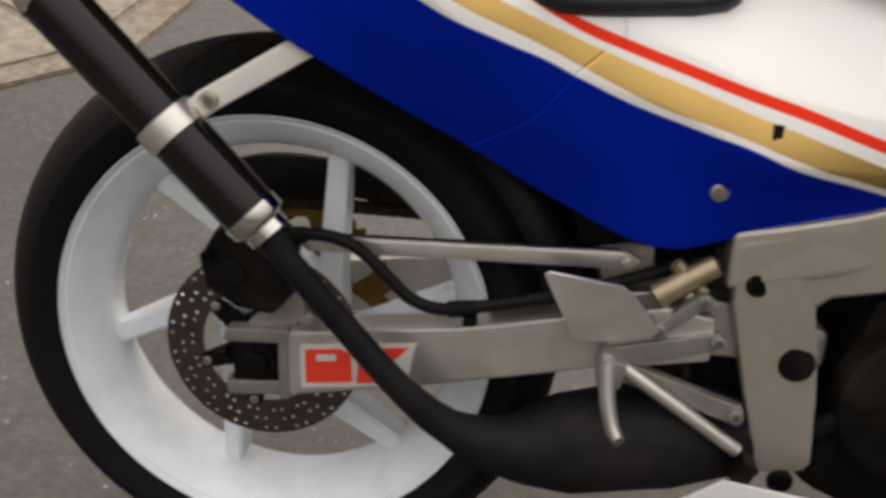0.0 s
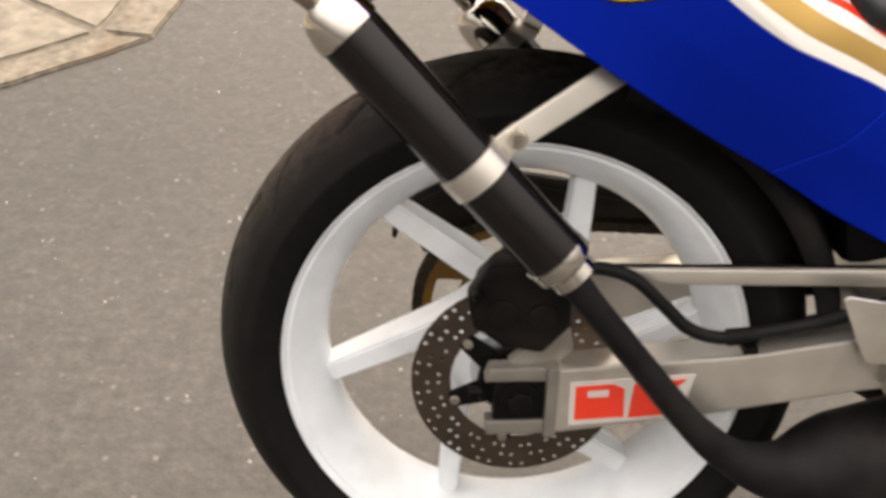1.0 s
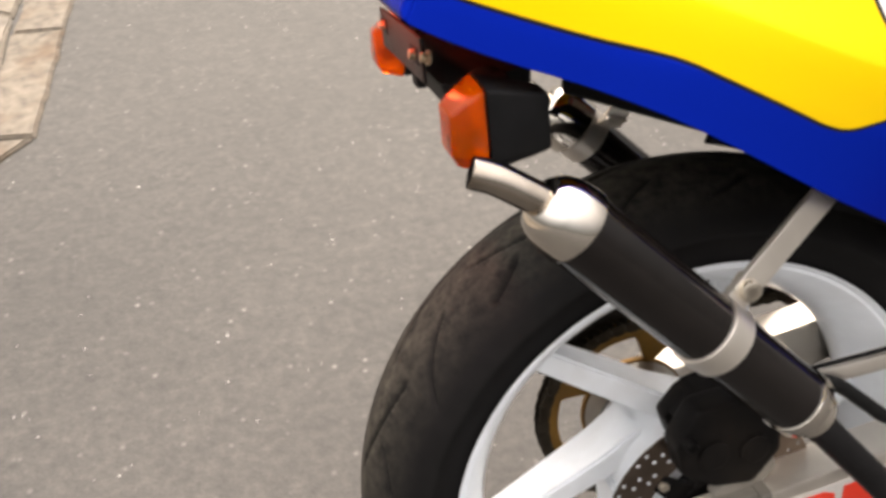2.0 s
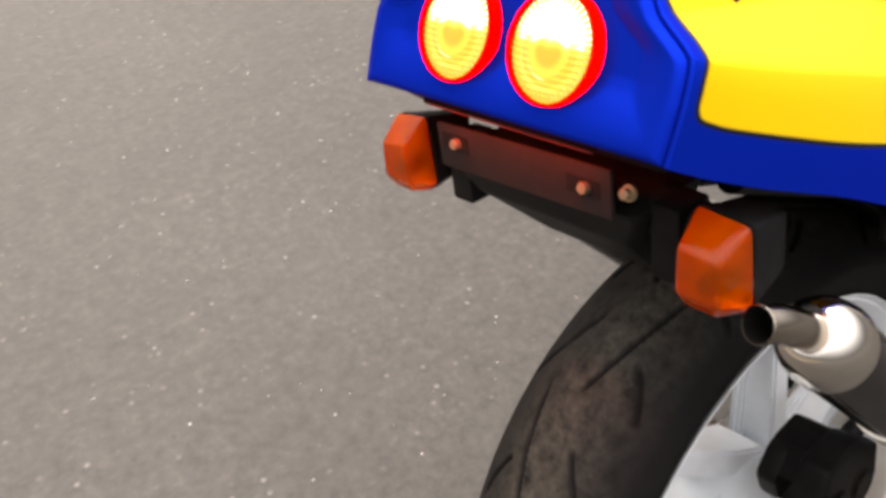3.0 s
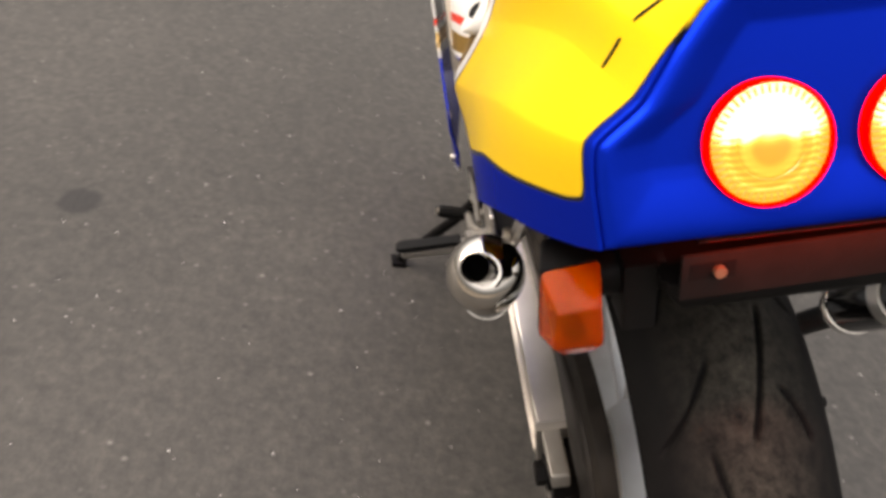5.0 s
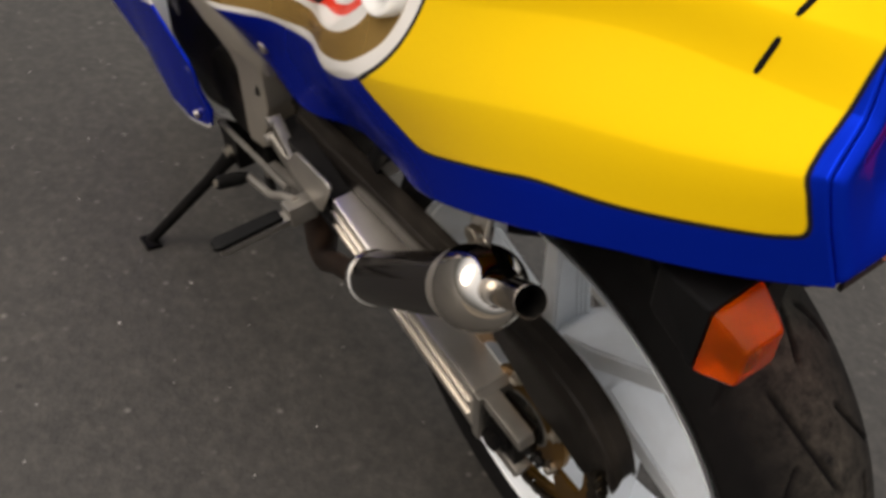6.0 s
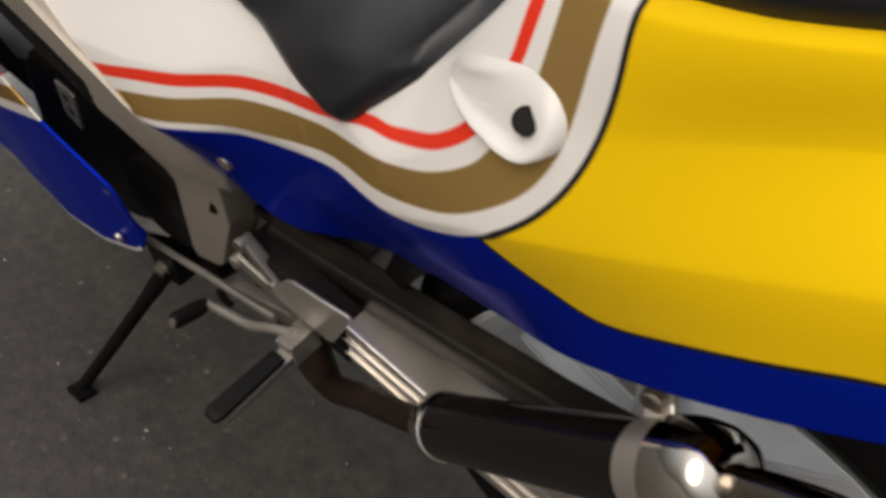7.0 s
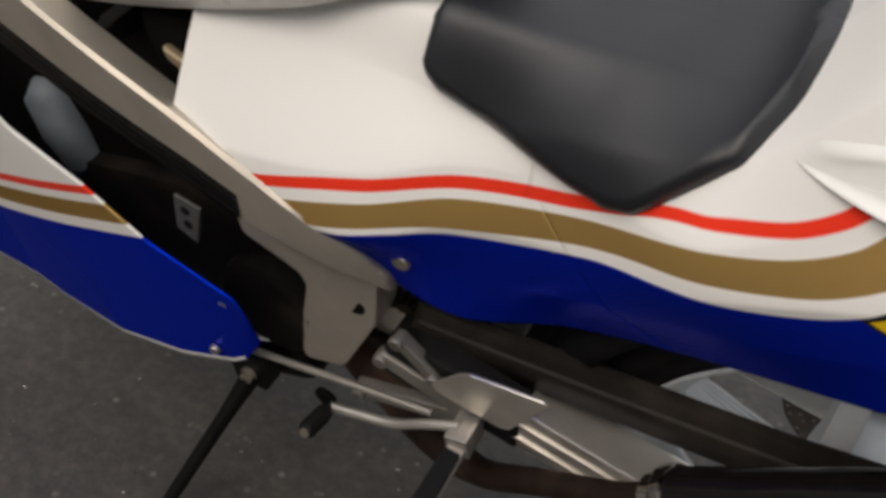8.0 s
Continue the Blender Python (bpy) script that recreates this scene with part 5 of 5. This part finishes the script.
# -- frame --
frame_ob = new("main_frame")
frame_ob.parent = bike
tagged(frame_ob, "satin silver twin-spar aluminium frame")
PLATE = [(0.463, 0.466), (0.468, 0.474), (0.525, 0.491), (0.60, 0.519), (0.612, 0.472), (0.600, 0.436), (0.556, 0.424), (0.545, 0.412), (0.556, 0.36), (0.562, 0.31), (0.568, 0.245), (0.562, 0.234), (0.52, 0.228), (0.512, 0.24), (0.492, 0.314), (0.468, 0.41)]


LEFT_SPAR = [(0.451, 0.1245, 0.4915), (0.4695, 0.143, 0.525), (0.491, 0.154, 0.548), (0.5184, 0.159, 0.5676), (0.546, 0.158, 0.5785), (0.5848, 0.158, 0.596), (0.6304, 0.156, 0.614), (0.745, 0.150, 0.6535), (0.92, 0.125, 0.702)]
RIGHT_SPAR = [(0.460, 0.118, 0.478), (0.525, 0.130, 0.496), (0.593, 0.140, 0.520), (0.704, 0.144, 0.574), (0.804, 0.146, 0.630), (0.92, 0.125, 0.695)]


def spar_depth(x):
    """How far below the left spar's top edge its crease and its lower edge lie."""
    at = [0.45, 0.494, 0.567, 0.674, 0.92]
    return float(np.interp(x, at, [-0.013, -0.022, -0.034, -0.045, -0.062])), float(np.interp(x, at, [-0.022, -0.042, -0.066, -0.078, -0.098]))


def spar(s):
    """A box beam with a broad outer face, rising to the steering head."""
    bm = bmesh.new()
    rings = []
    for p in smooth_line(LEFT_SPAR if s > 0 else RIGHT_SPAR, 5):
        sec = [(-0.040, 0.014), (-0.003, 0.003), (0.0, 0.0), (-0.001, -0.050), (-0.010, -0.057), (-0.036, -0.053)]
        if s > 0:
            crease, foot = spar_depth(p.x)
            sec = [(-0.045, -0.028), (-0.010, -0.006), (-0.0025, 0.0), (0.0, -0.002), (0.0005, crease), (-0.0005, foot), (-0.006, foot - 0.005), (-0.045, foot)]
        rings.append([bm.verts.new((p.x, s * (p.y + dy), p.z + dz)) for dy, dz in sec])
    n = len(rings[0])
    for a, b in zip(rings, rings[1:]):
        for i in range(n):
            bm.faces.new((a[i], a[(i + 1) % n], b[(i + 1) % n], b[i]))
    bm.faces.new(rings[0]), bm.faces.new(rings[-1][::-1])
    bmesh.ops.recalc_face_normals(bm, faces=bm.faces[:])
    sharp = [e for e in bm.edges if len(e.link_faces) == 2 and e.calc_face_angle(0) > radians(30)]
    bmesh.ops.bevel(bm, geom=sharp, offset=0.002, segments=2, affect="EDGES")
    return bm


def right_plate():
    """The right pivot plate, flush with the spar above it."""
    bm = plate(PLATE, -0.086, -0.1165, 0.006)
    for v in bm.verts:
        if v.co.y < -0.105:
            f = min(max((v.co.z - 0.40) / 0.07, 0), 1)
            v.co.y -= f * f * (3 - 2 * f) * (0.003 + 0.165 * max(v.co.x - 0.46, 0))
    return bm


def spar_insert():
    """The dark grooved strip let into the left spar's outer face."""
    rows = []
    for p in smooth_line(LEFT_SPAR, 5):
        crease, foot = spar_depth(p.x)
        if p.x > 0.575:
            lines = [(crease - 0.0015, -0.0003), (crease - 0.0020, 0.0012)]
            for f in (0.30, 0.62):
                z = crease + (foot - crease) * f
                lines += [(z + 0.0016, 0.0012), (z, -0.0002), (z - 0.0016, 0.0012)]
            lines += [(foot + 0.0035, 0.0012), (foot + 0.0030, -0.0003)]
            rows.append([(p.x, p.y + dy, p.z + dz) for dz, dy in lines])
    return np.array(rows)


def gusset():
    """The left pivot plate, which swells outwards to meet the spar, with a long hole."""
    poly = [(0.461, 0.487), (0.466, 0.412), (0.503, 0.322), (0.512, 0.314), (0.552, 0.300), (0.556, 0.312), (0.550, 0.380), (0.541, 0.428), (0.545, 0.446), (0.560, 0.458), (0.598, 0.478), (0.603, 0.521), (0.560, 0.507), (0.500, 0.494)]
    bm = plate(poly, 0.086, 0.1265, 0.005)
    for v in bm.verts:
        if v.co.y > 0.11:
            f = min(max((v.co.z - 0.40) / 0.11, 0), 1)
            g = min(max((v.co.x - 0.445) / 0.11, 0), 1)
            v.co.y += 0.0145 * f * f * (3 - 2 * f) * g
    return bm


for s in (1, -1):
    part("spar", spar(s), FRAME_PAINT, frame_ob)
    part("pivot_plate", right_plate() if s < 0 else gusset(), FRAME_PAINT, frame_ob)
    part("pivot_cap", tube([(0.536, s * 0.110, 0.352), (0.536, s * 0.1175, 0.352), (0.536, s * 0.1185, 0.352), (0.536, s * 0.1125, 0.352)], [0.018, 0.018, 0.0165, 0.013], 28), BLACK_METAL, frame_ob, "black pivot cap")
    part("frame_bolt", socket_bolt((0.487, s * (0.124 if s > 0 else 0.1175), 0.432), (0, s, 0), 0.0115, 0.005), BLACK_METAL, frame_ob)
    part("frame_bolt", socket_bolt((0.540, s * 0.1145, 0.222), (0, s, 0), 0.013, 0.005), BLACK_METAL, frame_ob)
    part("subframe_rail", tube([(0.50, s * 0.085, 0.50), (0.20, s * 0.09, 0.60), (-0.12, s * 0.085, 0.74)], 0.011, 14), BLACK_METAL, frame_ob)
# The hole's shade is put on as a near-black patch.
part("plate_hole", hull([(0.531 + 0.013 * math.cos(a) - 0.006 * math.sin(a), 0.1262 + d, 0.360 + 0.007 * math.sin(a) + 0.010 * math.cos(a)) for a in (k * math.pi / 8 for k in range(16)) for d in (0, 0.001)], 0), SOOT_AND_SHADE, frame_ob, "dark long hole")
from_grid("spar_insert", spar_insert(), BLACK_METAL, frame_ob, "dark grooved strip along the spar")
part("tank_bracket", hull([(x, y, z) for x, z in ((0.664, 0.647), (0.660, 0.636), (0.630, 0.620), (0.628, 0.633)) for y in (0.112, 0.122)], 0.003), BRASS, frame_ob, "cream bracket under the tank")
part("cowl_bracket", plate([(0.628, 0.506), (0.656, 0.512), (0.662, 0.466), (0.640, 0.456)], 0.150, 0.154, 0.0015), material("dull_grey_steel", (0.10, 0.10, 0.10), 0.5, 0.5, 0, 0.15, 60, 0.1, 400), frame_ob, "drilled grey steel bracket")
for z in (0.478, 0.496):
    part("bracket_hole", tube([(0.646, 0.1535, z), (0.646, 0.1546, z)], 0.005, 14), BLACK_METAL, frame_ob)

# -- footrests --
def footrest(s):
    ob = new("footrest_set")
    ob.parent = bike
    tagged(ob, "bare aluminium footrest bracket with a heel plate and folding peg")
    part("heel_plate", plate([(0.287, 0.434), (0.292, 0.438), (0.362, 0.428), (0.372, 0.421), (0.399, 0.386), (0.392, 0.378), (0.328, 0.368), (0.318, 0.372)], s * 0.141, s * 0.137, 0.0015), ALU, ob, "pale aluminium heel plate")
    def link(a, b, wa, wb, y0, y1):
        a, b = Vector((a[0], 0, a[1])), Vector((b[0], 0, b[1]))
        d = (b - a).normalized()
        v = Vector((-d.z, 0, d.x))
        poly = [a + v * wa - d * wa * 0.4, a - d * wa, a - v * wa - d * wa * 0.4, b - v * wb + d * wb * 0.4, b + d * wb, b + v * wb + d * wb * 0.4]
        return plate([(p.x, p.z) for p in poly], s * y0, s * y1, 0.003)
    part("bracket_arm", link((0.358, 0.350), (0.455, 0.377), 0.013, 0.009, 0.135, 0.122), ALU_CAST, ob)
    part("bracket_arm", link((0.362, 0.340), (0.482, 0.300), 0.011, 0.010, 0.134, 0.120), ALU_CAST, ob)
    part("bracket_arm", link((0.398, 0.383), (0.438, 0.417), 0.007, 0.007, 0.136, 0.122), ALU_CAST, ob)
    for x, z in ((0.455, 0.377), (0.482, 0.300), (0.438, 0.417), (0.399, 0.384)):
        part("bracket_bolt", socket_bolt((x, s * 0.134, z), (0, s, 0), 0.0075, 0.006), ALU_CAST, ob)
    part("peg_clevis", box((0.356, s * 0.152, 0.350), (0.024, 0.034, 0.026), (0, 12, 0), 0.003), ALU_CAST, ob)
    if s < 0:
        line = smooth_line([(0.353, -0.155, 0.358), (0.351, -0.200, 0.343), (0.354, -0.236, 0.333), (0.3595, -0.250, 0.328)], 5)
        part("peg", tube(line, np.interp(np.linspace(0, 1, len(line)), [0, 0.3, 0.8, 1], [0.0095, 0.0075, 0.0062, 0.0055]).tolist(), 18), ALU_CAST, ob, "slim aluminium peg with a turned-up tip")
        return ob
    part("peg", hull([(0.356 + dx, s * y, 0.349 + dz) for y, w, t in ((0.166, 0.009, 0.009), (0.252, 0.0105, 0.008), (0.256, 0.008, 0.006)) for dx in (-w, w) for dz in (-t, t * 0.2)], 0.002), ALU_CAST, ob, "dull aluminium peg")
    part("peg_rubber", hull([(0.356 + dx, s * y, 0.3545 + dz) for y, w, t in ((0.176, 0.0085, 0.005), (0.256, 0.0100, 0.005), (0.263, 0.0065, 0.003)) for dx in (-w, w) for dz in (-0.003, t)], 0.003), RUBBER_HOSE, ob, "black peg rubber")
    return ob


right_rest, left_rest = footrest(-1), footrest(1)
pedal = part("brake_pedal", tube(smooth_line([(0.362, -0.146, 0.352), (0.395, -0.146, 0.330), (0.445, -0.143, 0.295), (0.487, -0.140, 0.266)], 5), 0.0072, 14), ALU, bike, "aluminium brake pedal arm")
part("pedal_tip", box((0.493, -0.146, 0.250), (0.018, 0.03, 0.026), (0, 30, 0), 0.003), BLACK_METAL, pedal)
part("master_cylinder", tube([(0.395, -0.118, 0.412), (0.448, -0.112, 0.446)], [0.013, 0.011], 18), BRASS, bike, "gold-brown brake master cylinder")
part("master_cylinder_cap", tube([(0.410, -0.112, 0.445), (0.440, -0.112, 0.416)], 0.007, 14), BRASS, bike)
shift = part("shift_lever", tube(smooth_line([(0.360, 0.153, 0.362), (0.395, 0.156, 0.342), (0.430, 0.156, 0.314), (0.470, 0.156, 0.298), (0.505, 0.156, 0.285)], 5), 0.0052, 14), ALU, bike, "aluminium gear lever")
part("shift_rubber", tube([(0.505, 0.156, 0.285), (0.505, 0.168, 0.288), (0.505, 0.196, 0.2965), (0.505, 0.199, 0.2975)], [0.006, 0.0095, 0.0095, 0.007], 18), RUBBER_HOSE, shift, "black rubber toe piece")
part("toe_bolt", tube([(0.505, 0.198, 0.297), (0.505, 0.201, 0.298)], 0.005, 12), BOLT, shift)
part("shift_rod", tube([(0.622, 0.140, 0.287), (0.392, 0.148, 0.352)], 0.0042, 12), ALU_CAST, bike, "thin steel gear linkage rod")

# -- side stand --
stand = new("side_stand")
stand.parent = bike
tagged(stand, "black steel side stand resting on the asphalt")
FOOT = Vector((0.678, 0.275, 0.074))
part("stand_leg", tube([(0.628, 0.125, 0.222), (0.645, 0.172, 0.172), FOOT], [0.0125, 0.0090, 0.0080], 18), BLACK_METAL, stand)
part("stand_foot", hull([FOOT + Vector((dx, dy * math.cos(radians(LEAN)), dy * math.sin(radians(LEAN)) + dz)) for dx in (-0.018, 0.012) for dy in (-0.012, 0.014) for dz in (-0.007, 0.004)], 0.003), BLACK_METAL, stand)
part("stand_pivot", plate([(0.60, 0.262), (0.66, 0.252), (0.652, 0.196), (0.61, 0.198)], 0.105, 0.133, 0.004), BLACK_METAL, stand)
part("stand_bolt", bolt((0.630, 0.133, 0.222), (0, 1, 0), 0.008, 0.01), BOLT, stand)

# -- engine, tank and lower fairing --
engine = new("engine")
engine.parent = bike
tagged(engine, "dark grimy two-stroke engine between the frame spars")
part("crankcase", plate([(0.56, 0.21), (0.60, 0.42), (0.70, 0.46), (0.86, 0.42), (0.90, 0.26), (0.80, 0.19), (0.62, 0.185)], -0.105, 0.105, 0.02), ENGINE, engine)
part("clutch_cover", tube([(0.66, -0.100, 0.32), (0.66, -0.128, 0.32), (0.66, -0.136, 0.32)], [0.085, 0.082, 0.066], 36), ENGINE, engine)
part("sprocket_cover", tube([(0.60, 0.098, 0.345), (0.60, 0.120, 0.345), (0.60, 0.126, 0.345)], [0.062, 0.060, 0.048], 36), ENGINE, engine)
part("cylinder", box((0.80, 0, 0.50), (0.15, 0.17, 0.17), (0, 25, 0), 0.02), ENGINE, engine)
# Blacker than its own plastic: the gap's shade is put into the colour.
part("air_box", box((0.60, 0, 0.60), (0.24, 0.17, 0.13), (0, 12, 0), 0.02), SOOT_AND_SHADE, engine)
part("linkage", plate([(0.44, 0.33), (0.56, 0.36), (0.57, 0.22), (0.47, 0.20)], -0.06, 0.06, 0.012), ENGINE, engine)
# Added block that keeps the gap ahead of the wheel black.
part("under_seat_block", box((0.372, 0, 0.53), (0.15, 0.13, 0.17), (0, -14, 0), 0.02), BLACK_PLASTIC, engine, "black block added to fill the dark space ahead of the wheel")
# Added black plate whose colour stands for the shade behind the fairing.
part("bay_shade_plate", plate([(0.60, 0.33), (0.62, 0.55), (0.80, 0.60), (1.10, 0.64), (1.15, 0.32), (0.80, 0.27)], -0.085, 0.085, 0.015), SOOT_AND_SHADE, engine, "black plate standing in for the engine bay's shade behind the fairing")
part("shock", tube([(0.44, 0, 0.30), (0.43, 0, 0.60)], 0.032, 24), BLACK_METAL, engine)
for k, (a, b) in enumerate((((0.56, -0.10, 0.27), (0.74, -0.135, 0.40)), ((0.58, -0.09, 0.44), (0.78, -0.125, 0.38)))):
    part("engine_hose", tube(smooth_line([a, ((a[0] + b[0]) / 2, -0.138, (a[2] + b[2]) / 2 + 0.02), b], 6), 0.010, 14), RUBBER_HOSE, engine)


def tank():
    rows = []
    for x in np.linspace(0.425, 0.86, 40):
        f = (x - 0.425) / 0.435
        w = 0.050 + 0.058 * math.sin(math.pi * min(1, 0.1 + f * 0.75)) ** 0.8 * min(1, f * 3 + 0.2)
        low = 0.749 - 0.138 * f
        high = low + 0.03 + 0.15 * math.sin(math.pi * min(0.97, 0.03 + f)) ** 0.6
        a = np.linspace(-math.pi / 2 - 0.35, math.pi / 2 + 0.35, 40)
        rows.append([(x, w * math.copysign(abs(math.sin(t)) ** 0.8, math.sin(t)), low + (high - low) * (math.cos(t) + 0.34) / 1.34) for t in a])
    return np.array(rows)


from_grid("fuel_tank", tank(), WHITE_PAINT, bike, "white painted fuel tank", thickness=0.003)


def belly(s):
    xs = np.linspace(0.582 if s > 0 else 0.70, 1.42, 110)
    # Towards the front the panel runs on unseen, added to shade the road.
    top = np.interp(xs, [0.582, 0.595, 0.693, 0.758, 0.833, 0.92, 1.08, 1.42], [0.385, 0.414, 0.444, 0.486, 0.520, 0.60, 0.88, 0.92])
    low = np.interp(xs, [0.582, 0.603, 0.622, 0.695, 0.80, 0.90, 1.12, 1.42], [0.345, 0.302, 0.284, 0.246, 0.205, 0.195, 0.21, 0.72])
    v = np.linspace(0, 1, 60)
    z = low[:, None] + (top - low)[:, None] * v[None]
    y = 0.166 - np.interp(xs, [0.70, 0.80, 0.95], [0.010, 0.018, 0.036])[:, None] * (1 - v[None]) ** 1.15
    x = np.repeat(xs[:, None], 60, 1)
    pts = np.stack([x, y * s, z], -1)
    slope = math.atan2(-0.090, 0.211)
    stripe = (z - (0.445 + (x - 0.699) * -0.427)) * math.cos(slope)
    foot = 0.007 - (z - low[:, None])
    foot = np.where(x > 0.6, foot, -1)
    return pts, plain_livery(np.maximum(stripe, foot))


for s in (1, -1):
    pts, values = belly(s)
    lower = from_grid("lower_fairing", pts, LIVERY, bike, "blue lower fairing with white, gold and red stripes, its unseen front added for shade", values, thickness=0.003 * s)
    for x, z in ((0.612, 0.395), (0.640, 0.300)):
        part("fairing_screw", socket_bolt((x, s * 0.1625, z), (0, s, -0.1), 0.006, 0.005), BOLT, lower)
under = np.array([[(x, y, np.interp(x, [0.60, 0.70, 0.795, 0.892, 1.12], [0.300, 0.240, 0.203, 0.193, 0.207]) - 0.012 * (1 - (y / 0.126) ** 2)) for y in np.linspace(-0.126, 0.126, 16)] for x in np.linspace(0.60, 1.12, 30)])
from_grid("belly_pan", under, WHITE_PAINT, bike, "white belly pan under the engine", thickness=0.003)
part("belly_wing", hull([(x, y, z) for x, z in ((0.430, 0.216), (0.473, 0.246), (0.54, 0.231), (0.70, 0.212), (0.70, 0.165), (0.46, 0.150)) for y in (-0.166, -0.162)], 0.001), WHITE_PAINT, bike, "white lower edge of the fairing beside the exhaust")
part("coolant_bottle", tube([(0.845, 0.080, 0.395), (0.85, 0.082, 0.41), (0.862, 0.085, 0.45), (0.875, 0.086, 0.49), (0.88, 0.086, 0.505)], [0.012, 0.026, 0.030, 0.026, 0.010], 20), material("cloudy_plastic", (0.20, 0.225, 0.25), 0.5, 0, 0, 0.2, 30), bike, "cloudy white coolant bottle")
